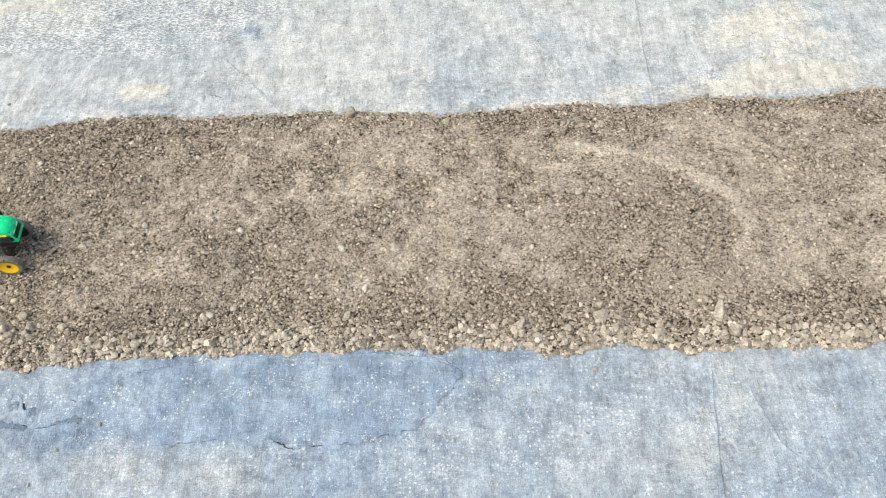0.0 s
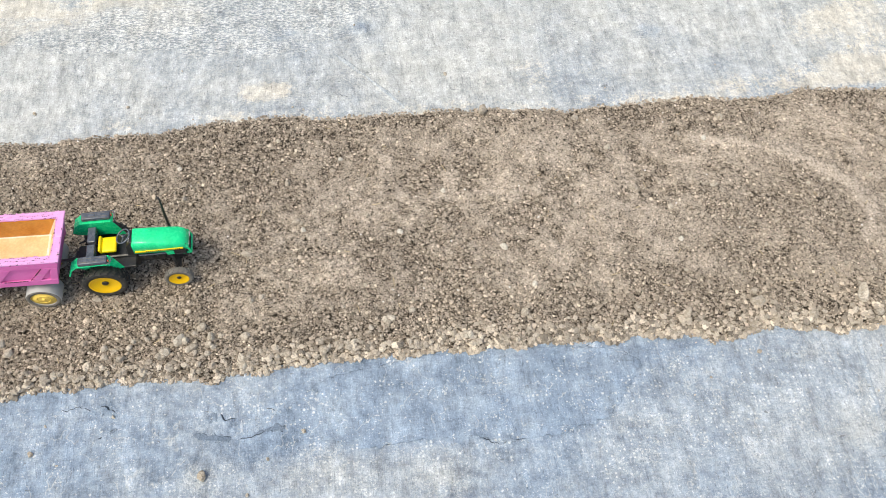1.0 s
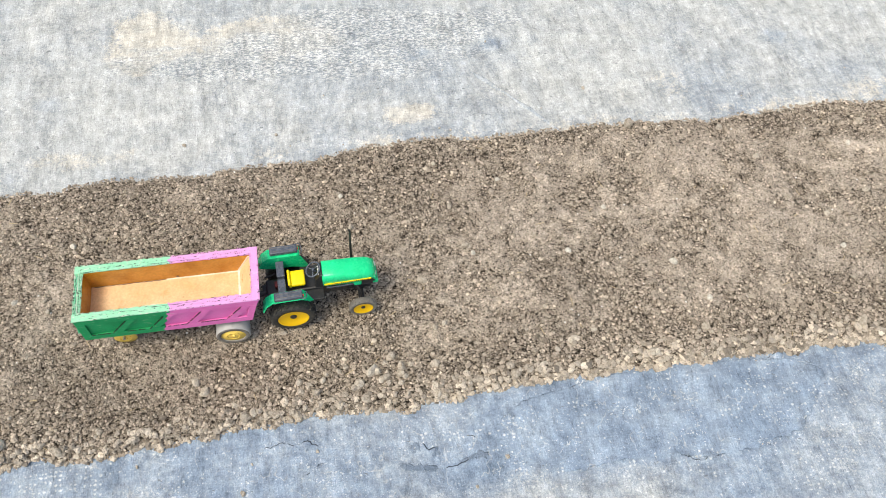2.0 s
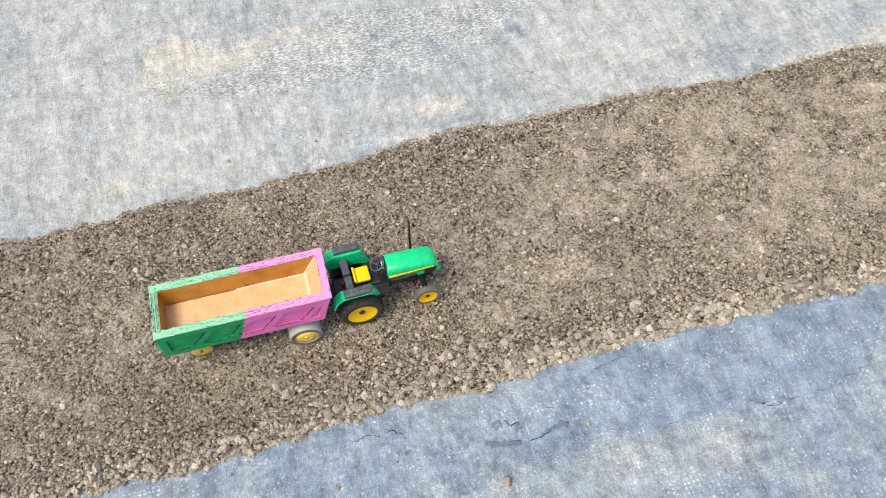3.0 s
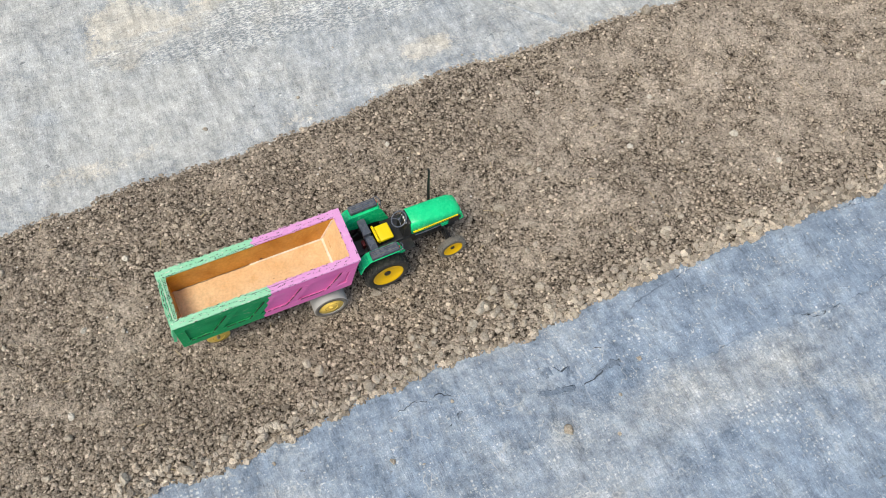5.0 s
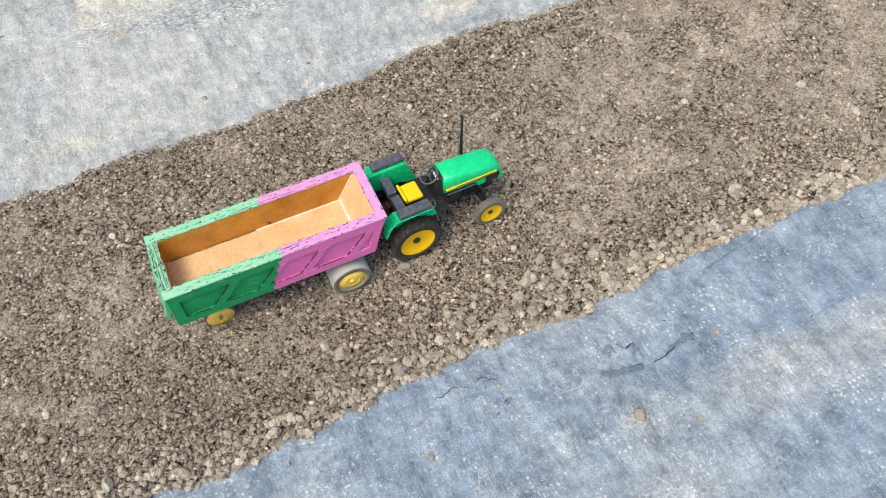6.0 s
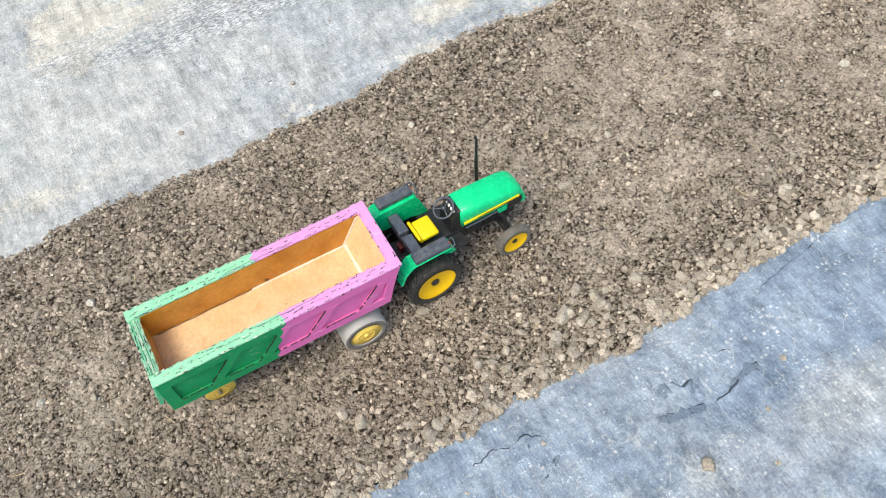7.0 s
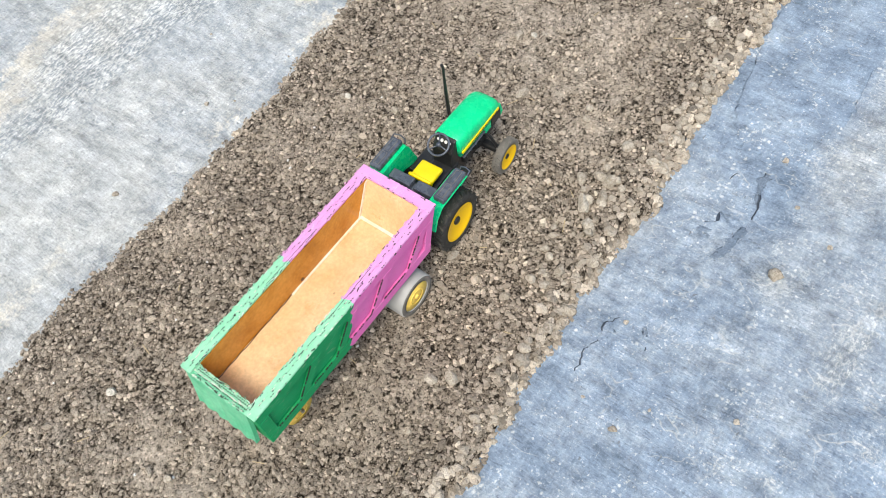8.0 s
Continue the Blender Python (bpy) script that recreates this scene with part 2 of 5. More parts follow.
def tarp_material(name="dusty_blue_woven_tarpaulin", shade=1.0):
    """Faded blue woven tarpaulin, streaked along its threads, flecked with white and lying under dust and spilled sand."""
    m, n, l, b = material(name)
    c = coords(n)

    def carried(name):
        at = n.new("ShaderNodeAttribute")
        at.attribute_name = name
        return at.outputs["Fac"]

    big = noise_node(n, l, 3.5, 4, 0.6, c)
    mid = noise_node(n, l, 15, 6, 0.66, c)
    fine = noise_node(n, l, 360, 4, 0.8, c)
    grain = noise_node(n, l, 150, 4, 0.75, c)
    warp = noise_node(n, l, 420, 3, 0.7, stretched(n, l, c, (1.0, 0.16, 1.0)))
    weft = noise_node(n, l, 420, 3, 0.7, stretched(n, l, c, (0.16, 1.0, 1.0)))

    def swing(v, size):
        return calc(n, l, "MULTIPLY", calc(n, l, "SUBTRACT", v, 0.5), size)

    cloth = ramp(n, l, mid, [(0.30, (0.156, 0.211, 0.287)), (0.50, (0.223, 0.289, 0.382)), (0.70, (0.308, 0.376, 0.460))])
    amount = calc(n, l, "ADD", calc(n, l, "ADD", carried("dust"), swing(mid, 0.52)), calc(n, l, "ADD", swing(big, 0.4), swing(grain, 1.0)))
    amount = calc(n, l, "MINIMUM", calc(n, l, "MAXIMUM", amount, 0.0), 0.95)
    dust = mix(n, l, big, (0.388, 0.414, 0.434), (0.458, 0.468, 0.460))
    tone = mix(n, l, amount, cloth, dust)
    sand = calc(n, l, "ADD", carried("sand"), calc(n, l, "ADD", swing(mid, 0.8), calc(n, l, "ADD", swing(grain, 0.7), swing(fine, 0.35))))
    tone = mix(n, l, ramp(n, l, sand, [(0.42, grey(0)), (0.56, grey(0.80))]), tone, mix(n, l, grain, (0.50, 0.470, 0.410), (0.62, 0.590, 0.525)))
    film = calc(n, l, "ADD", noise_node(n, l, 8, 9, 0.75, stretched(n, l, c, (0.8, 1.0, 1.0))), calc(n, l, "ADD", swing(carried("dust"), 0.12), swing(fine, 0.36)))
    tone = mix(n, l, ramp(n, l, film, [(0.53, grey(0)), (0.59, grey(0.32))]), tone, (0.53, 0.54, 0.525))
    # threads: light and dark streaks both ways
    tone = mix(n, l, 1.0, tone, ramp(n, l, warp, [(0.28, grey(0.88)), (0.46, grey(1.0)), (0.74, grey(1.09))]), "MULTIPLY")
    tone = mix(n, l, 1.0, tone, ramp(n, l, weft, [(0.28, grey(0.90)), (0.46, grey(1.0)), (0.74, grey(1.08))]), "MULTIPLY")
    tone = mix(n, l, 1.0, tone, ramp(n, l, fine, [(0.30, grey(0.78)), (0.50, grey(1.0)), (0.70, grey(1.18))]), "MULTIPLY")
    nap = noise_node(n, l, 280, 3, 0.7, stretched(n, l, c, (1.0, 0.22, 1.0)))
    tone = mix(n, l, 1.0, tone, ramp(n, l, nap, [(0.30, grey(0.66)), (0.39, grey(1.0)), (0.62, grey(1.0)), (0.70, grey(1.16))]), "MULTIPLY")
    # white flecks, in clumps, many on the crowns of the threads
    cells = n.new("ShaderNodeTexVoronoi")
    cells.voronoi_dimensions = "2D"
    cells.inputs["Scale"].default_value, cells.inputs["Randomness"].default_value = 1 / 0.0066, 0.42
    l.new(c, cells.inputs["Vector"])
    pick = n.new("ShaderNodeSeparateColor")
    l.new(cells.outputs["Color"], pick.inputs[0])
    clump = ramp(n, l, noise_node(n, l, 16, 5, 0.7, c), [(0.42, grey(0.0)), (0.68, grey(1.0))])
    grains = noise_node(n, l, 250, 3, 0.6, c)
    fleck = ramp(n, l, calc(n, l, "ADD", grains, calc(n, l, "MULTIPLY", calc(n, l, "SUBTRACT", clump, 1.0), 0.16)), [(0.54, grey(0)), (0.60, grey(0.8))])
    patch = ramp(n, l, noise_node(n, l, 11, 5, 0.75, c), [(0.54, grey(0)), (0.66, grey(1))])
    patch = calc(n, l, "MULTIPLY", patch, calc(n, l, "SUBTRACT", 1.0, calc(n, l, "MULTIPLY", amount, 0.9)))
    spread = ramp(n, l, calc(n, l, "ADD", carried("dots"), calc(n, l, "ADD", swing(mid, 1.2), swing(grain, 0.5))), [(0.25, grey(0)), (0.75, grey(1))])
    patch = calc(n, l, "MAXIMUM", calc(n, l, "MULTIPLY", patch, 0.7), spread)
    shape = ramp(n, l, calc(n, l, "ADD", cells.outputs["Distance"], calc(n, l, "MULTIPLY", calc(n, l, "SUBTRACT", grains, 0.5), 1.0)), [(0.10, grey(0.62)), (0.34, grey(0))])
    share = calc(n, l, "ADD", calc(n, l, "MULTIPLY", patch, 0.85), 0.004)
    knots = calc(n, l, "MULTIPLY", shape, calc(n, l, "LESS_THAN", pick.outputs[0], share))
    fleck = calc(n, l, "MULTIPLY", fleck, 0.7)
    fleck = calc(n, l, "MAXIMUM", fleck, knots)
    tone = mix(n, l, fleck, tone, (0.70, 0.72, 0.71))
    tone = mix(n, l, ramp(n, l, fine, [(0.60, grey(0)), (0.70, grey(0.65))]), tone, (0.70, 0.71, 0.70))
    tone = mix(n, l, ramp(n, l, fine, [(0.29, grey(0.65)), (0.39, grey(0))]), tone, (0.13, 0.155, 0.19))
    # scuffed bands where the bare weave shows as dark cloth with pale dashes
    scuff = calc(n, l, "ADD", noise_node(n, l, 7, 9, 0.72, stretched(n, l, c, (0.45, 1.3, 1.0))), calc(n, l, "ADD", carried("scuff"), swing(grain, 0.25)))
    scuff = ramp(n, l, scuff, [(0.56, grey(0)), (0.68, grey(0.75))])
    dash = noise_node(n, l, 300, 3, 0.75, stretched(n, l, c, (0.5, 1.0, 1.0)))
    tone = mix(n, l, scuff, tone, ramp(n, l, dash, [(0.38, (0.17, 0.20, 0.235)), (0.48, (0.30, 0.33, 0.355)), (0.57, (0.62, 0.635, 0.63))]))
    # mottling and fine pale scratches
    mottle = noise_node(n, l, 38, 5, 0.7, c)
    tone = mix(n, l, 1.0, tone, ramp(n, l, mottle, [(0.30, (0.80, 0.82, 0.84)), (0.48, grey(1.0)), (0.68, (1.15, 1.14, 1.12))]), "MULTIPLY")
    line = calc(n, l, "ABSOLUTE", calc(n, l, "SUBTRACT", noise_node(n, l, 21, 3, 0.55, stretched(n, l, c, (1.0, 0.6, 1.0))), 0.5))
    line = calc(n, l, "MULTIPLY", ramp(n, l, line, [(0.0, grey(0.5)), (0.012, grey(0))]), ramp(n, l, noise_node(n, l, 26, 4, 0.7, c), [(0.48, grey(0)), (0.62, grey(1))]))
    tone = mix(n, l, line, tone, (0.62, 0.62, 0.60))
    # rubbed streaks, cloudy stains and scattered dark marks
    rub = noise_node(n, l, 60, 6, 0.75, stretched(n, l, c, (1.0, 0.30, 1.0)))
    tone = mix(n, l, 1.0, tone, ramp(n, l, rub, [(0.30, grey(0.68)), (0.47, grey(1.0)), (0.66, grey(1.24))]), "MULTIPLY")
    streak = noise_node(n, l, 50, 7, 0.8, stretched(n, l, c, (0.30, 1.0, 1.0)))
    tone = mix(n, l, 1.0, tone, ramp(n, l, streak, [(0.34, grey(0.84)), (0.48, grey(1.0)), (0.66, grey(1.10))]), "MULTIPLY")
    stain = noise_node(n, l, 75, 6, 0.8, c)
    tone = mix(n, l, 1.0, tone, ramp(n, l, stain, [(0.32, grey(0.80)), (0.50, grey(1.0)), (0.66, grey(1.12))]), "MULTIPLY")
    marks = ramp(n, l, noise_node(n, l, 120, 2, 0.5, stretched(n, l, c, (0.5, 1.0, 1.0))), [(0.245, grey(0.7)), (0.275, grey(0))])
    tone = mix(n, l, marks, tone, (0.14, 0.155, 0.17))
    l.new(mix(n, l, 1.0, tone, grey(shade), "MULTIPLY"), b.inputs["Base Color"])
    b.inputs["Roughness"].default_value = 0.8
    b.inputs["Specular IOR Level"].default_value = 0.25
    first = bump(n, l, mix(n, l, 0.35, warp, weft), 0.55, 0.0020, b)
    second = bump(n, l, fine, 0.6, 0.0015, b, first)
    bump(n, l, rub, 0.6, 0.004, b, second)
    return m


TARP = tarp_material()
# the same tarpaulin, its colour darkened for shade in the torn hollows
HOLLOW = tarp_material("shaded_under_layer", 0.72)
# dark colour of the ribbons that paint shade under lifted tears
TEAR_SHADE = coat("tear_shade", (0.06, 0.08, 0.11), 0.9, 0.3, 0.2)


# ---------------------------------------------------------------- mesh helpers
def part(name, bm, mat, parent=None, label="", smooth=False):
    """Links a bmesh as one mesh object under a thing or a part."""
    me = bpy.data.meshes.new(name)
    bmesh.ops.recalc_face_normals(bm, faces=bm.faces)
    bm.to_mesh(me)
    bm.free()
    for mm in mat if isinstance(mat, (list, tuple)) else [mat]:
        me.materials.append(mm)
    if smooth:
        me.polygons.foreach_set("use_smooth", [True] * len(me.polygons))
    ob = new(name, me)
    ob.parent = parent
    if label:
        tagged(ob, label)
    return ob


def box(bm, x0, x1, y0, y1, z0, z1, bev=0.0, turn=None, seg=2):
    made = bmesh.ops.create_cube(bm, size=1.0)["verts"]
    for v in made:
        v.co = Vector(((x0 + x1) / 2 + v.co.x * (x1 - x0), (y0 + y1) / 2 + v.co.y * (y1 - y0), (z0 + z1) / 2 + v.co.z * (z1 - z0)))
    if bev:
        edges = list({e for v in made for e in v.link_edges})
        made = list({v for f in bmesh.ops.bevel(bm, geom=edges, offset=bev, segments=seg, affect="EDGES", profile=0.5)["faces"] for v in f.verts})
    if turn is not None:
        for v in set(made):
            v.co = turn @ v.co
    return bm


def prism(bm, poly, y0, y1, bev=0.0, seg=2):
    """A plate: an outline in x and z, from y0 to y1."""
    a = [bm.verts.new((x, y0, z)) for x, z in poly]
    b = [bm.verts.new((x, y1, z)) for x, z in poly]
    faces = [bm.faces.new(a), bm.faces.new(b[::-1])]
    k = len(poly)
    for i in range(k):
        faces.append(bm.faces.new((a[i], b[i], b[(i + 1) % k], a[(i + 1) % k])))
    if bev:
        bmesh.ops.recalc_face_normals(bm, faces=faces)
        bmesh.ops.bevel(bm, geom=list({e for f in faces for e in f.edges}), offset=bev, segments=seg, affect="EDGES", profile=0.5)
    return bm


def lathe(bm, profile, seg=40):
    """Turns a closed profile of (radius, y) round the y axis."""
    rings = []
    for i in range(seg):
        a = 2 * math.pi * i / seg
        rings.append([bm.verts.new((r * math.cos(a), y, r * math.sin(a))) for r, y in profile])
    k = len(profile)
    for i in range(seg):
        p, q = rings[i], rings[(i + 1) % seg]
        for j in range(k - 1):
            bm.faces.new((p[j], p[j + 1], q[j + 1], q[j]))
    bmesh.ops.remove_doubles(bm, verts=bm.verts, dist=1e-6)
    return bm


def tube(bm, pts, r, seg=8, closed=False):
    pts = [Vector(p) for p in pts]
    rings = []
    k = len(pts)
    for i, p in enumerate(pts):
        d = (pts[(i + 1) % k] - pts[i - 1]) if closed or 0 < i < k - 1 else (pts[1] - pts[0] if i == 0 else pts[-1] - pts[-2])
        q = d.to_track_quat("Z", "Y")
        rr = r[i] if isinstance(r, (list, tuple)) else r
        rings.append([bm.verts.new(p + q @ Vector((rr * math.cos(2 * math.pi * j / seg), rr * math.sin(2 * math.pi * j / seg), 0))) for j in range(seg)])
    for i in range(k if closed else k - 1):
        a, b = rings[i], rings[(i + 1) % k]
        for j in range(seg):
            bm.faces.new((a[j], a[(j + 1) % seg], b[(j + 1) % seg], b[j]))
    if not closed:
        bm.faces.new(rings[0])
        bm.faces.new(rings[-1][::-1])
    return bm


def loft(bm, rings):
    made = [[bm.verts.new(p) for p in ring] for ring in rings]
    k = len(made[0])
    for a, b in zip(made, made[1:]):
        for j in range(k):
            bm.faces.new((a[j], a[(j + 1) % k], b[(j + 1) % k], b[j]))
    bm.faces.new(made[0])
    bm.faces.new(made[-1][::-1])
    return bm


def B():
    return bmesh.new()


# ---------------------------------------------------------------- land forms
LATTICE = np.random.RandomState(5).rand(257, 257)


def value_noise(x, y, size, shift=0.0):
    u, v = np.asarray(x) / size + shift * 17.3 + 500, np.asarray(y) / size + shift * 7.7 + 500
    i, j = np.floor(u).astype(int), np.floor(v).astype(int)
    a, b = u - i, v - j
    a, b = a * a * (3 - 2 * a), b * b * (3 - 2 * b)
    i0, j0, i1, j1 = i % 257, j % 257, (i + 1) % 257, (j + 1) % 257
    return (LATTICE[i0, j0] * (1 - a) + LATTICE[i1, j0] * a) * (1 - b) + (LATTICE[i0, j1] * (1 - a) + LATTICE[i1, j1] * a) * b - 0.5


def smooth01(t):
    t = np.clip(t, 0, 1)
    return t * t * (3 - 2 * t)


def far_edge(x):
    base = np.interp(x, [-0.6, -0.1, 0.3, 0.6, 0.85, 1.2, 1.55, 1.8], [0.278, 0.285, 0.300, 0.301, 0.296, 0.298, 0.310, 0.314])
    return base + 0.020 * value_noise(x, 0 * x, 0.11, 1) + 0.012 * value_noise(x, 0 * x, 0.035, 2) + 0.006 * value_noise(x, 0 * x, 0.012, 3)


def near_edge(x):
    base = np.interp(x, [-0.6, 0.0, 0.3, 0.6, 0.85, 1.1, 1.7], [-0.190, -0.181, -0.173, -0.169, -0.168, -0.184, -0.186])
    return base + 0.020 * value_noise(x, 0 * x, 0.10, 4) + 0.014 * value_noise(x, 0 * x, 0.035, 5) + 0.009 * value_noise(x, 0 * x, 0.012, 6)


def line_distance(x, y, x0, y0, x1, y1):
    dx, dy = x1 - x0, y1 - y0
    t = np.clip(((x - x0) * dx + (y - y0) * dy) / (dx * dx + dy * dy), 0, 1)
    return np.hypot(x - x0 - t * dx, y - y0 - t * dy)


def spot(x, y, cx, cy, rx, ry):
    return np.exp(-(((x - cx) / rx) ** 2 + ((y - cy) / ry) ** 2) ** 2)


# soft swells of the sheet: ends, height, width
CREASES = [(0.10, -0.22, 0.34, -0.40, 0.003, 0.010), (0.55, 0.55, 0.80, 0.50, 0.003, 0.012), (-0.05, -0.27, 0.12, -0.52, 0.003, 0.010), (0.6, -0.18, 0.9, -0.30, 0.003, 0.012),
           (0.42, 0.66, 0.50, 0.36, 0.004, 0.012), (0.52, 0.60, 0.57, 0.40, 0.003, 0.010)]


def tarp_height(x, y):
    z = -0.012 + 0.006 * value_noise(x, y, 0.25, 11) + 0.0030 * value_noise(x, y, 0.07, 12) + 0.0012 * value_noise(x, y, 0.02, 13)
    # slack ripples running away from the soil
    slack = smooth01((value_noise(x, y, 0.30, 15) + 0.30) / 0.4)
    z = z + 0.0034 * slack * value_noise(x + 0.25 * y, 0.22 * y, 0.022, 16)
    for x0, y0, x1, y1, h, w in CREASES:
        z = z + h * np.exp(-(line_distance(x + 0.012 * value_noise(x, y, 0.06, 14), y, x0, y0, x1, y1) / w) ** 2)
    return z


# the rim of a round patch once scraped flat, and the low ridge pushed up below it
ARC = [(1.03, 0.197), (1.15, 0.169), (1.232, 0.132), (1.293, 0.074), (1.306, 0.009), (1.278, -0.033)]
RIDGE = (1.19, -0.083, 1.32, -0.098)


def arc_band(x, y, width):
    d = line_distance(x, y, *ARC[0], *ARC[1])
    for a, b in zip(ARC[1:], ARC[2:]):
        d = np.minimum(d, line_distance(x, y, *a, *b))
    d = d + 0.016 * value_noise(x, y, 0.03, 26) + 0.010 * value_noise(x, y, 0.012, 27)
    return np.exp(-(np.maximum(d, 0) / width) ** 2)


def worn(x, y):
    """1 where wheels have pressed the soil smooth, 0 where it lies loose."""
    blotch = 0.60 * value_noise(x, y * 1.3, 0.15, 21) + 0.75 * value_noise(x, y, 0.05, 22) + 0.95 * value_noise(x, y, 0.021, 24) + 0.60 * value_noise(x, y, 0.009, 25)
    lane = np.exp(-((y - 0.07) / 0.20) ** 4)
    ahead = smooth01((x - 0.15) / 0.45)
    w = smooth01(0.10 + lane * (0.20 + 0.36 * ahead) + (0.75 + 0.1 * ahead) * blotch)
    w = w - 0.55 * spot(x, y, 1.235, 0.02, 0.05, 0.075) * (0.6 + blotch)
    w = w * (1 - 0.5 * spot(x, y, 1.16, 0.03, 0.17, 0.13)) + 0.12 * spot(x, y, 1.16, 0.03, 0.17, 0.13)
    w = np.maximum(w, arc_band(x, y, 0.021) * (1.25 + 0.25 * blotch))
    w = np.maximum(w, 0.8 * spot(x, y, 1.40, 0.11, 0.09, 0.07) * (0.9 + 0.5 * blotch))
    w = np.clip(w, 0, 1.12) * smooth01((y - near_edge(x) - 0.04) / 0.06) * (0.45 + 0.55 * smooth01((far_edge(x) - y - 0.015) / 0.03))
    inside = smooth01((x + 0.95) / 0.2) * smooth01((2.1 - x) / 0.2)
    return w * inside + 0.62 * (1 - inside)


def soil_height(x, y):
    near, far = near_edge(x), far_edge(x)
    rim = np.minimum(y - near, far - y)
    w = worn(x, y)
    bank = 0.005 * np.exp(-((y - near - 0.030) / 0.025) ** 2)
    rough = 0.0060 * value_noise(x, y, 0.06, 31) + (1 - 0.6 * w) * (0.0045 * value_noise(x, y, 0.020, 32) + 0.0030 * value_noise(x, y, 0.008, 33))
    top = -0.0022 + 0.0030 * w + rough + bank + 0.0030 * arc_band(x, y, 0.020) + 0.004 * np.exp(-(line_distance(x, y, *RIDGE) / 0.016) ** 2)
    return tarp_height(x, y) - 0.004 + (top + 0.016) * smooth01((rim + 0.004) / 0.018)


def grid_mesh(name, xs, ys, height, mat):
    gx, gy = np.meshgrid(xs, ys, indexing="ij")
    gz = height(gx, gy)
    nx, ny = gx.shape
    co = np.stack([gx, gy, gz], -1).reshape(-1, 3)
    idx = np.arange(nx * ny).reshape(nx, ny)
    quads = np.stack([idx[:-1, :-1], idx[1:, :-1], idx[1:, 1:], idx[:-1, 1:]], -1).reshape(-1, 4)
    return raw_mesh(name, co, quads, mat, True)


def raw_mesh(name, co, faces, mat, smooth):
    me = bpy.data.meshes.new(name)
    k = faces.shape[1]
    me.vertices.add(len(co))
    me.vertices.foreach_set("co", np.ascontiguousarray(co, dtype=np.float32).ravel())
    me.loops.add(faces.size)
    me.loops.foreach_set("vertex_index", np.ascontiguousarray(faces, dtype=np.int32).ravel())
    me.polygons.add(len(faces))
    me.polygons.foreach_set("loop_start", np.arange(0, faces.size, k, dtype=np.int32))
    me.polygons.foreach_set("use_smooth", np.full(len(faces), smooth))
    me.update(calc_edges=True)
    me.materials.append(mat)
    return new(name, me)


def stretch(lo, hi, step, reach):
    """Even steps from lo to hi, then ever wider ones out to reach on both sides."""
    inner = list(np.arange(lo, hi, step))
    out, d, p = [], step, hi
    while p < hi + reach:
        out.append(p)
        d *= 1.35
        p += d
    back, d, p = [], step, lo - step
    while p > lo - reach:
        back.append(p)
        d *= 1.35
        p -= d
    return np.array(back[::-1] + inner + out)


def dust_cover(x, y):
    d = 0.16 + 0.76 * smooth01((y - 0.1) / 0.3) + 0.42 * (value_noise(x, y, 0.24, 51) + 0.6 * value_noise(x, y, 0.08, 52))
    d = d - 0.22 * spot(x, y, 0.35, -0.27, 0.30, 0.05) - 0.25 * spot(x, y, 0.52, -0.25, 0.26, 0.07) + 0.30 * spot(x, y, 0.42, -0.34, 0.16, 0.06)
    d = d + 0.32 * spot(x, y, 1.15, -0.30, 0.30, 0.14) - 0.12 * spot(x, y, 0.1, 0.62, 0.5, 0.16) - 0.25 * spot(x, y, -0.03, 0.42, 0.14, 0.10)
    d = d + 0.30 * spot(x, y, -0.22, 0.42, 0.22, 0.10)
    for cx, cy in ((0.457, 0.526), (1.026, 0.482), (-0.36, 0.47), (0.30, 0.52)):
        d = d - 0.38 * spot(x, y, cx, cy, 0.030, 0.020)
    return d - 0.25 * spot(x, y, 0.35, -0.55, 0.4, 0.14) - 0.16 * spot(x, y, 0.30, 0.56, 0.42, 0.14)


def sand_cover(x, y):
    two = 0.60 * spot(x, y, -0.20, 0.60, 0.085, 0.10) + 0.60 * spot(x, y, 0.04, 0.59, 0.16, 0.075)
    strip = 0.55 * spot(x, y, 0.26, 0.375, 0.075, 0.030) + 0.30 * spot(x, y, 0.78, 0.385, 0.26, 0.045)
    corner = 0.46 * spot(x, y, 1.48, 0.47, 0.20, 0.12) + 0.40 * spot(x, y, 1.38, 0.355, 0.28, 0.04)
    rim = 0.34 * np.exp(-((y - 0.31) / 0.035) ** 2) * smooth01((x + 0.25) / 0.3)
    return two + strip + corner + rim + 0.44 * spot(x, y, -0.30, 0.345, 0.13, 0.030) + 0.26 * value_noise(x, y, 0.10, 53) * (y > 0) + 0.05 * (y > 0.25)


def scuff_cover(x, y):
    return -0.08 + 0.32 * spot(x, y, 0.15, 0.56, 0.42, 0.11) + 0.10 * spot(x, y, 0.75, 0.60, 0.3, 0.06) + 0.10 * spot(x, y, 0.3, -0.4, 0.4, 0.06)


def dots_cover(x, y):
    """Where the crowns of the weave are rubbed white."""
    d = 0.0
    for cx, cy, rx, ry in ((0.39, -0.345, 0.05, 0.035), (0.51, -0.325, 0.025, 0.03), (0.605, -0.33, 0.03, 0.03), (0.74, -0.385, 0.04, 0.04), (0.18, -0.335, 0.05, 0.03), (0.44, -0.41, 0.12, 0.04),
                           (0.30, -0.24, 0.06, 0.02), (0.93, -0.33, 0.07, 0.05), (0.80, -0.25, 0.06, 0.03), (1.05, -0.27, 0.08, 0.05)):
        d = d + 0.42 * spot(x, y, cx, cy, rx, ry)
    return d


COVERS = (("dust", dust_cover), ("sand", sand_cover), ("scuff", scuff_cover), ("dots", dots_cover))


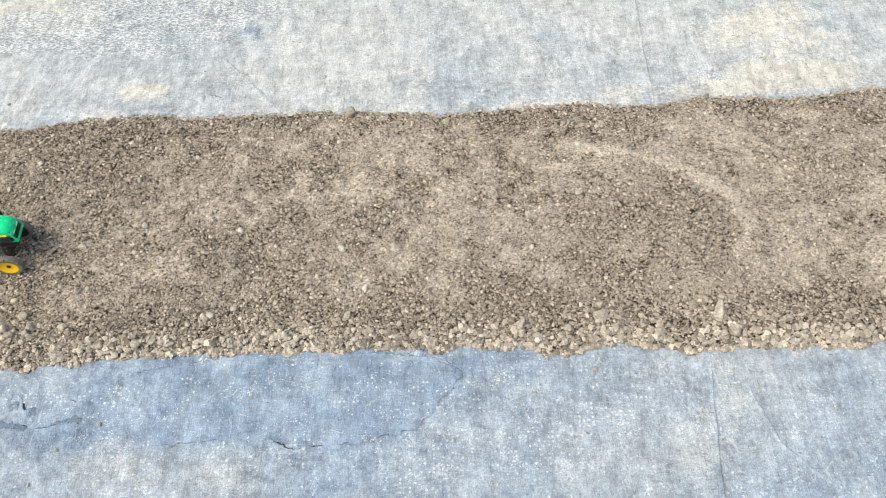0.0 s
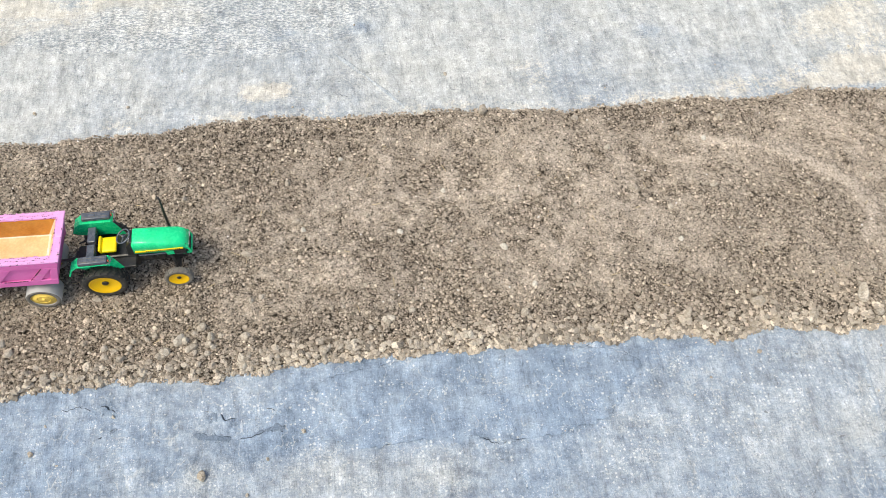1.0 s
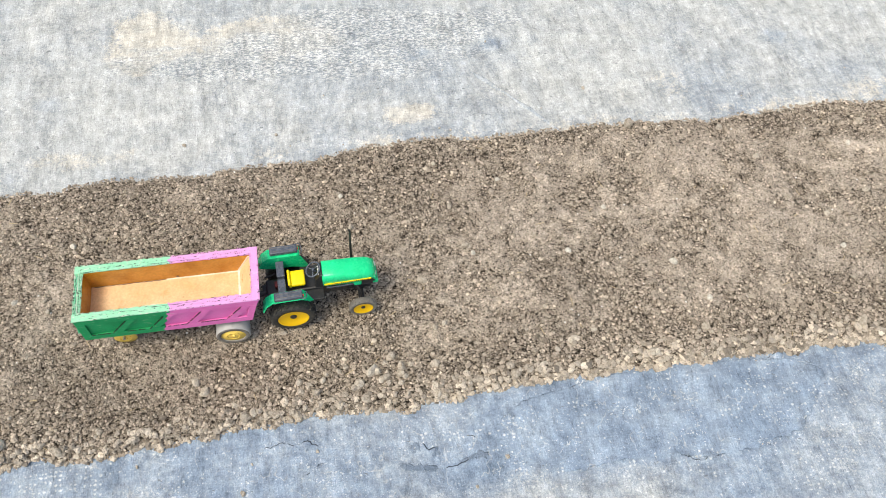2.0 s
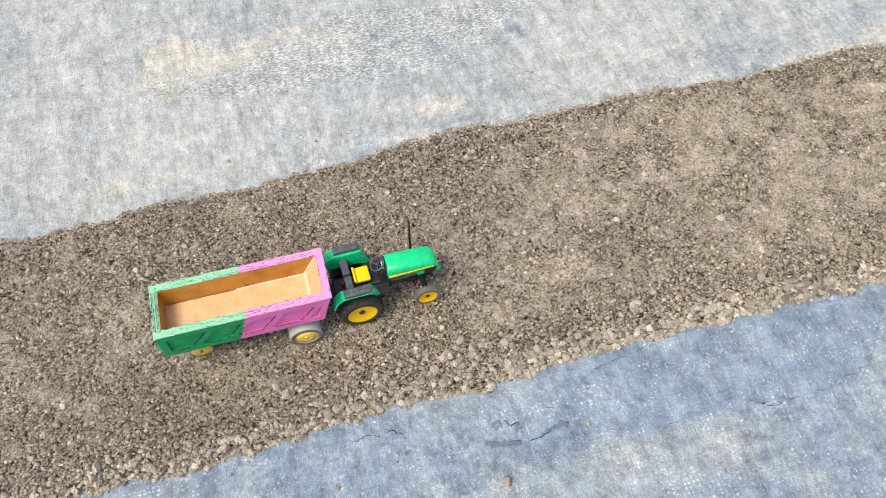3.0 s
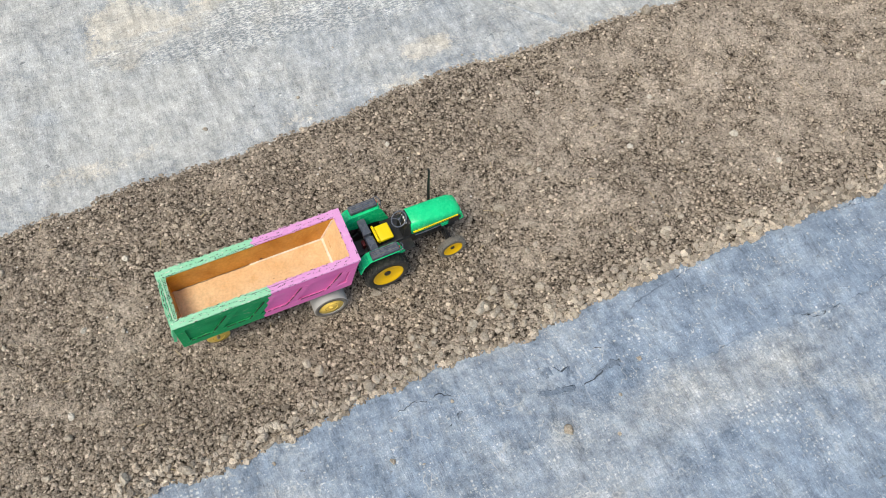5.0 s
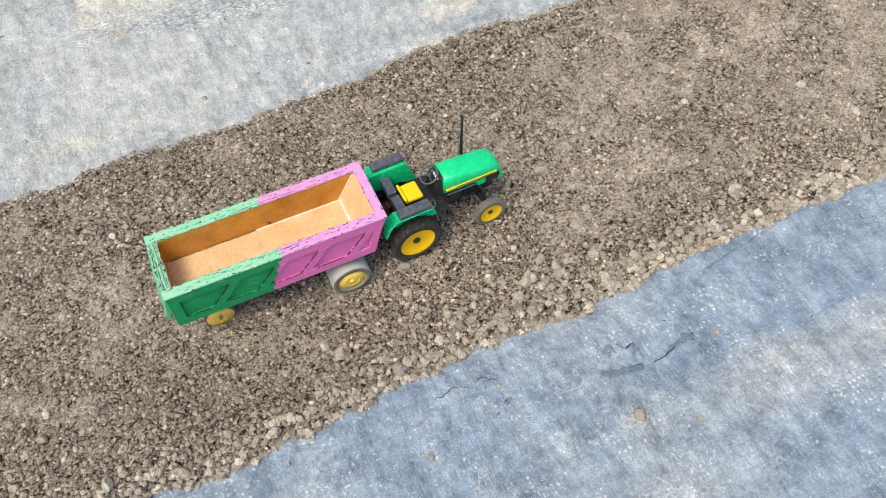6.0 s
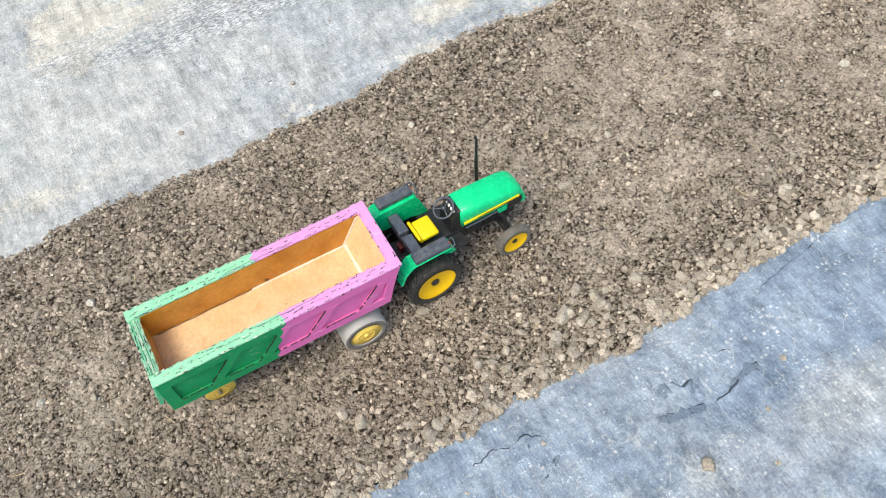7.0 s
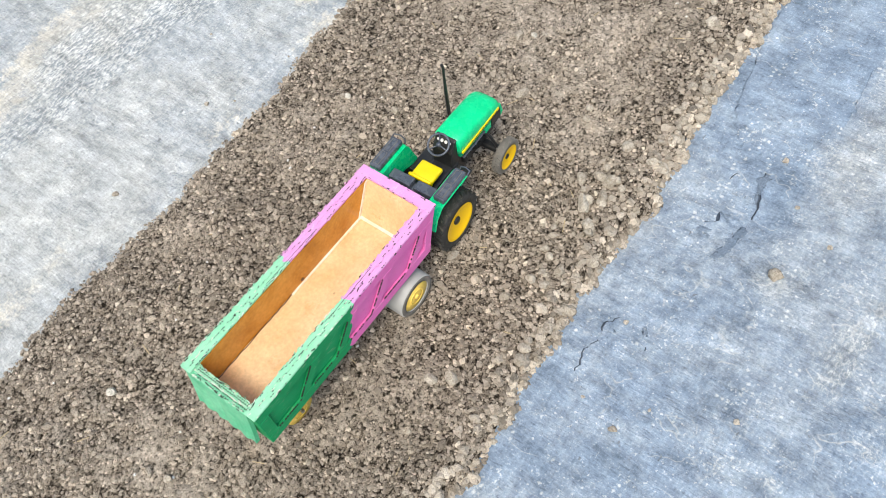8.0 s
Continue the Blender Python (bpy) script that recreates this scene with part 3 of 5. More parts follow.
ground = grid_mesh("ground", stretch(-0.75, 1.95, 0.006, 60), stretch(-0.75, 1.0, 0.006, 60), tarp_height, TARP)
spots = np.empty(len(ground.data.vertices) * 3, dtype=np.float32)
ground.data.vertices.foreach_get("co", spots)
spots = spots.reshape(-1, 3)
for name, cover in COVERS:
    ground.data.attributes.new(name, "FLOAT", "POINT").data.foreach_set("value", cover(spots[:, 0], spots[:, 1]).astype(np.float32))
tagged(ground, "faded blue woven tarpaulin covered with chalky dust", "tarpaulin", kind="structure")


def clod_relief(gx, gy, first, last):
    """Half-buried lumps pressed out of the bed: each raises the grid to a small uneven dome."""
    r = np.random.RandomState(12)
    count = 50000
    ci, cj = r.randint(first, last, count), r.randint(0, gx.shape[1], count)
    x, y = gx[ci, cj] + r.uniform(-0.0008, 0.0008, count), gy[ci, cj] + r.uniform(-0.0008, 0.0008, count)
    ok = r.rand(count) < 1 - 0.86 * worn(x, y)
    ci, cj, x, y = ci[ok], cj[ok], x[ok], y[ok]
    k = len(x)
    size = 0.0024 + 0.0042 * r.rand(k) ** 2.2
    turn, thin, tall, lift = r.uniform(0, 3.14, k), r.uniform(0.65, 1.0, k), r.uniform(0.6, 1.05, k), r.uniform(-0.2, 0.45, k)
    cos, sin = np.cos(turn), np.sin(turn)
    out = np.zeros(gx.shape)
    for di in range(-3, 4):
        for dj in range(-3, 4):
            i, j = np.clip(ci + di, 0, gx.shape[0] - 1), np.clip(cj + dj, 0, gx.shape[1] - 1)
            dx, dy = gx[i, j] - x, gy[i, j] - y
            d = ((cos * dx + sin * dy) ** 2 + ((cos * dy - sin * dx) / thin) ** 2) / size ** 2
            inn = d < 1
            np.maximum.at(out, (i[inn], j[inn]), (np.sqrt(1 - d[inn]) * tall[inn] + lift[inn]) * size[inn])
    return out + r.normal(size=gx.shape) * 0.00022


def soil_mesh():
    main = np.arange(-0.8, 2.0, 0.0026)
    xs = np.concatenate([np.linspace(-6, -0.8, 60)[:-1], main, np.linspace(2.0, 8, 60)])
    v = np.linspace(-0.02, 1.02, 190)
    gx, gv = np.meshgrid(xs, v, indexing="ij")
    gy = near_edge(gx) * (1 - gv) + far_edge(gx) * gv
    gz = soil_height(gx, gy) + 0.30 * clod_relief(gx, gy, 60, 58 + len(main)) * smooth01((np.minimum(gv, 1 - gv) + 0.005) / 0.03)
    nx, ny = gx.shape
    idx = np.arange(nx * ny).reshape(nx, ny)
    quads = np.stack([idx[:-1, :-1], idx[1:, :-1], idx[1:, 1:], idx[:-1, 1:]], -1).reshape(-1, 4)
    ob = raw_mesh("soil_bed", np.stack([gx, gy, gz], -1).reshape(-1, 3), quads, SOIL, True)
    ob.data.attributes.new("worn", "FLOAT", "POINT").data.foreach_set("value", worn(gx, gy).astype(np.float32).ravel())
    return ob


def tarp_ribbon(name, line, profile, mat, label, seed, wander=0.003, less=0.0):
    """A fold or torn lip of the tarpaulin along a line: profile gives offsets across it and heights over the sheet."""
    pts = []
    for (x0, y0), (x1, y1) in zip(line, line[1:]):
        k = max(2, int(math.hypot(x1 - x0, y1 - y0) / 0.004))
        pts += [(x0 + (x1 - x0) * i / k, y0 + (y1 - y0) * i / k) for i in range(k)]
    pts = np.array(pts + [line[-1]])
    step = np.gradient(pts, axis=0)
    side = np.stack([-step[:, 1], step[:, 0]], -1) / np.linalg.norm(step, axis=1, keepdims=True)
    pts = pts + side * (wander * value_noise(pts[:, 0], pts[:, 1], 0.03, seed) + wander * 0.5 * value_noise(pts[:, 0], pts[:, 1], 0.009, seed + 1))[:, None]
    ragged = np.random.RandomState(seed).normal(size=(len(pts), 2)) * wander * 0.09
    pts = pts + ragged
    taper = np.minimum(1, np.minimum(np.arange(len(pts)), np.arange(len(pts))[::-1]) / 4.0)
    size = taper * (1 + 0.9 * value_noise(pts[:, 0], pts[:, 1], 0.025, seed + 2)) if wander < 0.01 else taper * np.clip(0.85 + 2.6 * value_noise(pts[:, 0], pts[:, 1], 0.014, seed + 2), 0.35, 2.2)
    across = np.array([p for p, _ in profile])
    up = np.array([q for _, q in profile])
    co = np.zeros((len(pts), len(profile), 3))
    co[..., :2] = pts[:, None] + side[:, None] * across[None, :, None] * (0.35 + 0.65 * size[:, None, None])
    co[..., 2] = tarp_height(co[..., 0], co[..., 1]) + up[None] * size[:, None] - 0.0004 * (1 - np.minimum(size, 1))[:, None]
    idx = np.arange(co.shape[0] * co.shape[1]).reshape(co.shape[:2])
    quads = np.stack([idx[:-1, :-1], idx[1:, :-1], idx[1:, 1:], idx[:-1, 1:]], -1).reshape(-1, 4)
    ob = raw_mesh(name, co.reshape(-1, 3), quads, mat, True)
    for what, cover in COVERS:
        ob.data.attributes.new(what, "FLOAT", "POINT").data.foreach_set("value", (cover(co[..., 0], co[..., 1]) - less * (what == "dust")).astype(np.float32).ravel())
    ob.parent = ground
    return tagged(ob, label)


FOLD = [(-0.006, -0.0006), (-0.0030, 0.0010), (-0.0010, 0.0030), (0.0002, 0.0031), (0.0002, 0.0004), (0.0022, -0.0006)]
LIP = [(-0.012, -0.0006), (-0.006, 0.0008), (-0.0015, 0.0030), (0.0, 0.0034), (0.0004, 0.0028), (-0.0010, 0.0002)]
GAP = [(-0.0012, 0.0005), (0.0008, 0.0005), (0.0024, 0.0005), (0.0030, -0.0006)]
for k, line in enumerate(([(0.405, 0.461), (0.48, 0.376), (0.545, 0.292)], [(1.216, 0.60), (1.208, 0.435), (1.206, 0.305)], [(1.199, -0.198), (1.185, -0.321), (1.165, -0.50)],
                          [(-0.46, 0.835), (-0.29, 0.812)],
                          [(0.637, -0.291), (0.68, -0.306), (0.723, -0.305)], [(1.24, -0.24), (1.27, -0.34), (1.33, -0.40)])):
    # less dust darkens each fold, painting in its shadow
    tarp_ribbon("crease", line, FOLD, TARP, "thin crease in the tarpaulin, darkened for its fold shadow", 60 + 3 * k, 0.002, (0.30, 0.1, 0.15, 0.25, 0.2, 0.1)[k])
LIPS = ([(0.258, -0.238), (0.279, -0.241), (0.302, -0.252)], [(0.180, -0.224), (0.200, -0.233), (0.209, -0.246), (0.233, -0.247)], [(0.228, -0.279), (0.248, -0.275), (0.280, -0.274)],
        [(0.164, -0.254), (0.175, -0.268)], [(0.072, -0.238), (0.058, -0.240), (0.048, -0.252)], [(0.040, -0.246), (0.030, -0.262)], [(-0.035, -0.214), (0.005, -0.207), (0.045, -0.212), (0.062, -0.228)],
        [(0.37, 0.350), (0.40, 0.356), (0.425, 0.345)], [(0.69, -0.182), (0.745, -0.186), (0.79, -0.214)])
for k, line in enumerate(LIPS):
    tarp_ribbon("torn_lip", line, LIP, TARP, "small lifted tear in the tarpaulin", 110 + 3 * k, 0.012)
    tarp_ribbon("tear", line, GAP, TEAR_SHADE, "dark strip painted as shade under a tear", 110 + 3 * k, 0.012)


def tarp_sheet(name, outline, mat, label, lift, seed, fray_by=0.0011, clean=0.5):
    """A flat scrap lying close on the sheet, its outline frayed."""
    r = np.random.RandomState(seed)
    ring = []
    for (x0, y0), (x1, y1) in zip(outline, outline[1:] + outline[:1]):
        k = max(2, int(math.hypot(x1 - x0, y1 - y0) / 0.0035))
        ring += [(x0 + (x1 - x0) * i / k, y0 + (y1 - y0) * i / k) for i in range(k)]
    ring = np.array(ring)
    for k in range(6):
        ring = 0.5 * ring + 0.25 * (np.roll(ring, 1, 0) + np.roll(ring, -1, 0))
    ring = np.repeat(ring, 3, 0)
    ring = (ring + np.roll(ring, 1, 0) + np.roll(ring, 2, 0)) / 3
    base = ring.copy()
    ring = ring + np.stack([value_noise(ring[:, 0], ring[:, 1], 0.006, seed), value_noise(ring[:, 0], ring[:, 1], 0.006, seed + 5)], -1) * fray_by * 4 + r.normal(size=(len(ring), 2)) * fray_by * 0.25
    mid = ring.mean(0)
    rows = []
    reach = np.linalg.norm(ring - mid, axis=1).max()
    for f in [1 + 0.002 / reach, 1 - 0.001 / reach] + list(np.linspace(1 - 0.007 / reach, 0.0, max(8, int(reach / 0.0045)))):
        p = mid + ((ring if f > 1 - 0.0035 / reach else base) - mid) * f
        rows.append(np.concatenate([p, (tarp_height(p[:, 0], p[:, 1]) + (lift if f < 1 else -0.0014))[:, None]], 1))
    co = np.stack(rows)
    idx = np.arange(co.shape[0] * co.shape[1]).reshape(co.shape[:2])
    nxt = np.roll(idx, -1, axis=1)
    quads = np.stack([idx[:-1], nxt[:-1], nxt[1:], idx[1:]], -1).reshape(-1, 4)
    ob = raw_mesh(name, co.reshape(-1, 3), quads, mat, True)
    for (what, cover), less in zip(COVERS, (clean, 1.0, 0.0, 0.0)):
        ob.data.attributes.new(what, "FLOAT", "POINT").data.foreach_set("value", (cover(co[..., 0], co[..., 1]) - less).astype(np.float32).ravel())
    ob.parent = ground
    return tagged(ob, label)


for k, outline in enumerate(([(0.286, -0.257), (0.301, -0.268), (0.276, -0.273), (0.250, -0.274)], [(0.192, -0.231), (0.204, -0.247), (0.188, -0.251), (0.177, -0.244)],
                             [(0.228, -0.277), (0.217, -0.271), (0.177, -0.266), (0.166, -0.256), (0.172, -0.272), (0.205, -0.279)], [(0.056, -0.242), (0.066, -0.250), (0.050, -0.256)])):
    tarp_sheet("tear_hollow", outline, HOLLOW, "blue under-layer bared by a tear, darkened as if shaded", 0.0005, 140 + k, 0.0022, 1.2)

PEELED = [(0.30, -0.235), (0.355, -0.197), (0.47, -0.178), (0.585, -0.172), (0.66, -0.178), (0.74, -0.182), (0.80, -0.190), (0.84, -0.218), (0.77, -0.300), (0.68, -0.318), (0.61, -0.322), (0.56, -0.306), (0.48, -0.306), (0.41, -0.311), (0.35, -0.288)]
for k, line in enumerate(([(0.545, -0.304), (0.60, -0.321), (0.635, -0.319)], [(0.715, -0.186), (0.775, -0.180), (0.83, -0.205)])):
    tarp_ribbon("torn_lip", line, LIP, TARP, "small lifted tear in the tarpaulin", 170 + 3 * k, 0.012)
    tarp_ribbon("tear", line, GAP, TEAR_SHADE, "dark strip painted as shade under a tear", 170 + 3 * k, 0.012)
tarp_sheet("under_sheet", PEELED, TARP, "bluer cloth where the dusty film has peeled", 0.0016, 150, 0.0016, 0.45)

soil_bed = tagged(soil_mesh(), "strip of loose dry brown soil spread on the tarpaulin", "soil", kind="structure")


def solid(finer):
    bm = B()
    bmesh.ops.create_icosphere(bm, subdivisions=finer, radius=1.0)
    co = np.array([v.co[:] for v in bm.verts])
    fa = np.array([[v.index for v in f.verts] for f in bm.faces])
    bm.free()
    return co, fa


LUMP, BALL = solid(1), solid(2)


def crumbs(name, count, lo, hi, keep, seed, mat, power=2.2, sink=0.25, rim=0.0, shape=None):
    """Many small lumps in one mesh: keep(x, y) gives the chance that a lump lies there."""
    rs = np.random.RandomState(seed)
    base_co, base_fa = shape
    x = rs.uniform(-0.68, 1.76, count)
    v = rs.uniform(-0.01, 1.01, count)
    y = near_edge(x) * (1 - v) + far_edge(x) * v
    if rim:
        y = near_edge(x) - 0.003 + np.abs(rs.normal(size=count)) * rim
    ok = rs.rand(count) < keep(x, y) * smooth01((x + 0.68) / 0.08) * smooth01((1.76 - x) / 0.08)
    x, y = x[ok], y[ok]
    k = len(x)
    r = lo + (hi - lo) * rs.rand(k) ** power
    z = np.maximum(soil_height(x, y), tarp_height(x, y)) + r * sink
    q = rs.normal(size=(k, 4))
    q /= np.linalg.norm(q, axis=1, keepdims=True)
    w, a, b, c = q.T
    rot = np.stack([1 - 2 * (b * b + c * c), 2 * (a * b - w * c), 2 * (a * c + w * b), 2 * (a * b + w * c), 1 - 2 * (a * a + c * c), 2 * (b * c - w * a),
                    2 * (a * c - w * b), 2 * (b * c + w * a), 1 - 2 * (a * a + b * b)], -1).reshape(k, 3, 3)
    form = base_co[None] * rs.uniform(0.52, 1.38, (k, len(base_co), 1)) * rs.uniform(0.7, 1.25, (k, 1, 3))
    co = np.einsum("kij,knj->kni", rot, form) * r[:, None, None]
    co[:, :, 2] *= 0.8
    co += np.stack([x, y, z], -1)[:, None]
    faces = (base_fa[None] + (np.arange(k) * len(base_co))[:, None, None]).reshape(-1, base_fa.shape[1])
    return raw_mesh(name, co.reshape(-1, 3), faces, mat, False)


def loose(x, y):
    return np.clip(0.26 + 0.74 * np.maximum(1 - worn(x, y), 0) ** 1.2 - 0.30 * arc_band(x, y, 0.022), 0, 1)


def bank(x, y):
    along = np.exp(-np.maximum(y - near_edge(x) - 0.008, 0) / 0.030) * 0.85 + 0.55 * spot(x, y, 1.12, -0.12, 0.26, 0.045)
    return along + 0.13 * (1 - worn(x, y)) + 0.25 * np.exp(-((far_edge(x) - y - 0.005) / 0.012) ** 2) * (value_noise(x, y, 0.07, 41) > 0.05)


def edge_bank(x, y):
    return np.minimum(1, bank(x, y)) * (0.55 + 0.45 * smooth01((value_noise(x, y, 0.05, 43) + 0.15) / 0.2)) * (0.5 + 0.5 * smooth01((x - 0.2) / 0.3))


scatter = (crumbs("soil_crumbs", 124000, 0.0009, 0.0029, loose, 1, CRUMB, power=2.2, sink=0.30, shape=LUMP), crumbs("soil_lumps", 46000, 0.0016, 0.0042, bank, 2, CRUMB, power=2.4, sink=0.38, shape=LUMP),
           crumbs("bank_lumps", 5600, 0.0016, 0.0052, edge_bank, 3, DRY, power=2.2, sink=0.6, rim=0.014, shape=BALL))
for made, text in zip(scatter, ("small loose crumbs of dry brown soil", "brown soil lumps strewn over the strip", "pale dried lumps banked along the strip's edge")):
    tagged(made, text, "soil", kind="stuff")

# ---------------------------------------------------------------- trailer
L, WALL_Y, TOP, LOW, FLOOR = 0.25, 0.040, 0.121, 0.062, 0.079
trailer = new("toy_trailer")
tagged(trailer, "hand-made cardboard toy trailer painted green and pink", "toy trailer")
IN_Y, SLANT = 0.0315, 0.018


def side_wall(s):
    bm = B()
    prism(bm, [(-L, LOW), (-SLANT, LOW), (0, TOP - 0.0015), (-L, TOP - 0.0015)], s * (IN_Y + 0.0012), s * WALL_Y, 0.0006, 1)
    ob = part("side_wall", bm, PAINT, trailer)
    bm = B()
    prism(bm, [(-L - 0.0008, TOP - 0.0025), (0.0008, TOP - 0.0025), (0.0012, TOP), (-L - 0.0012, TOP)], s * (IN_Y + 0.0003), s * (WALL_Y + 0.0034), 0.0008, 2)
    part("top_edge", bm, EDGE, ob, "chalky cut cardboard edge, painted lighter as if lit")
    bm = B()
    prism(bm, [(-L + 0.0095, FLOOR), (-SLANT - 0.004, FLOOR), (-0.0096, TOP - 0.003), (-L + 0.0095, TOP - 0.003)], s * IN_Y, s * (IN_Y + 0.0012), 0.0)
    part("lining", bm, KRAFT, ob, "varnished brown kraft lining")
    return ob


def strip(parent, poly, s, name):
    bm = B()
    prism(bm, poly, s * WALL_Y, s * (WALL_Y + 0.003), 0.0005, 1)
    return part(name, bm, PAINT, parent)


def holes(parent, runs, s, y, name="flute_edge"):
    """Open flute ends of the cut cardboard, as small dark nicks along runs in x and z."""
    bm = B()
    rs = random.Random(3)
    for (x0, z0), (x1, z1) in runs:
        far = math.hypot(x1 - x0, z1 - z0)
        k = int(far / 0.0024)
        for i in range(k):
            f = (i + 0.5 + rs.uniform(-0.2, 0.2)) / k
            if rs.random() < 0.12:
                continue
            a = math.atan2(z1 - z0, x1 - x0)
            m = pose(x0 + (x1 - x0) * f, y, z0 + (z1 - z0) * f, 0, -math.degrees(a), 0)
            box(bm, -0.0008, 0.0008, -0.0005, 0.0005, -0.00055, 0.00055, 0, m)
    ob = part(name, bm, HOLE, parent, "dark open flutes of the corrugated cardboard")
    return tagged(ob, kind="stuff")


FEET = (-0.207, -0.156, -0.1055, -0.050)
for s in (-1, 1):
    wall = side_wall(s)
    strip(wall, [(-L, LOW - 0.001), (-SLANT + 0.001, LOW - 0.001), (-SLANT + 0.0045, 0.0735), (-L, 0.0735)], s, "bottom_rail")
    strip(wall, [(-L, 0.106), (-0.0048, 0.106), (-0.0004, TOP - 0.003), (-L, TOP - 0.003)], s, "top_rail")
    strip(wall, [(-L, 0.0738), (-0.238, 0.0738), (-0.238, 0.1057), (-L, 0.1057)], s, "end_post")
    strip(wall, [(-0.024, 0.0738), (-0.0139, 0.0738), (-0.005, 0.1057), (-0.015, 0.1057)], s, "end_post")
    runs = [((-0.237, 0.0739), (-0.207, 0.0739))]
    for x in FEET:
        strip(wall, [(x, 0.0738), (x + 0.0125, 0.0738), (x + 0.037, 0.1057), (x + 0.0245, 0.1057)], s, "brace")
        runs.append(((x - 0.001, 0.075), (x + 0.0225, 0.1045)))
        if x < -0.06:
            runs.append(((x + 0.017, 0.0739), (x + 0.050, 0.0739)))
    holes(wall, runs, s, s * (WALL_Y + 0.0030))
    # nicks along the top edges
    rs = random.Random(8 + s)
    bm = B()
    x = -L + 0.004
    while x < -0.004:
        run = rs.uniform(0.003, 0.011)
        inner = s * (IN_Y + rs.uniform(0.0008, 0.0112))
        for i in range(int(run / 0.0026)):
            box(bm, x + i * 0.0026, x + i * 0.0026 + 0.0014, inner - 0.0004, inner + 0.0004, TOP - 0.0006, TOP + 0.0003)
        x += run * 0.6 + rs.uniform(0.0, 0.006)
    tagged(part("edge_nick", bm, HOLE, wall, "dark open flutes along the cut edge"), kind="stuff")
    for x0, x1, y in ((-0.150, -0.085, 0.0345),):
        pts = [(x0 + (x1 - x0) * i / 24, s * (y + rs.uniform(-0.0004, 0.0004)), TOP - 0.0001) for i in range(25)]
        part("seam", tube(B(), pts, 0.00028, 5), HOLE, wall, "dark seam between two cardboard sheets")


def fray(parent, lines, count, seed):
    """Torn paper fibres and paint flakes along cut edges, given as lines (x0, y0, x1, y1) at height z."""
    r = random.Random(seed)
    for mat, share in ((EDGE, 0.62), (PALE, 0.24), (HOLE, 0.14)):
        bm = B()
        for k in range(int(count * share)):
            x0, y0, x1, y1, z = r.choice(lines)
            f = r.random()
            if mat is PALE and x0 + (x1 - x0) * f > -0.125:
                continue
            m = pose(x0 + (x1 - x0) * f + r.gauss(0, 0.0005), y0 + (y1 - y0) * f + r.gauss(0, 0.0005), z + r.uniform(-0.0004, 0.0004), r.uniform(-35, 35), r.uniform(-25, 25),
                     math.degrees(math.atan2(y1 - y0, x1 - x0)) + r.gauss(0, 14))
            a, b, c = r.uniform(0.0005, 0.0022), r.uniform(0.0002, 0.00045), r.uniform(0.0002, 0.0005)
            box(bm, -a, a, -b, b, -c, c, 0, m)
        tagged(part("frayed_edge", bm, mat, parent, "torn paper fibres and paint flakes"), kind="stuff")


MINT = board_material("blotched_mint_paint", (0.27, 0.73, 0.45), (0.09, 0.53, 0.28), 0.6)
PALE = coat("bare_paper", (0.66, 0.68, 0.60), 0.8, 0.1, 0.2)
for s in (-1, 1):
    out, inn = s * (WALL_Y + 0.0032), s * (IN_Y + 0.0006)
    fray(trailer, [(-L, out, 0, out, TOP), (-L, inn, 0, inn, TOP), (-L, (out + inn) / 2, 0, (out + inn) / 2, TOP)], 420, 20 + s)
fray(trailer, [(-L, -IN_Y, -L, IN_Y, TOP - 0.002), (-L + 0.004, -IN_Y, -L + 0.004, IN_Y, TOP - 0.002), (-L + 0.009, -IN_Y, -L + 0.009, IN_Y, TOP - 0.002),
               (0, -WALL_Y, 0, WALL_Y, TOP + 0.0006), (-0.0095, -IN_Y, -0.0095, IN_Y, TOP + 0.0006)], 330, 30)


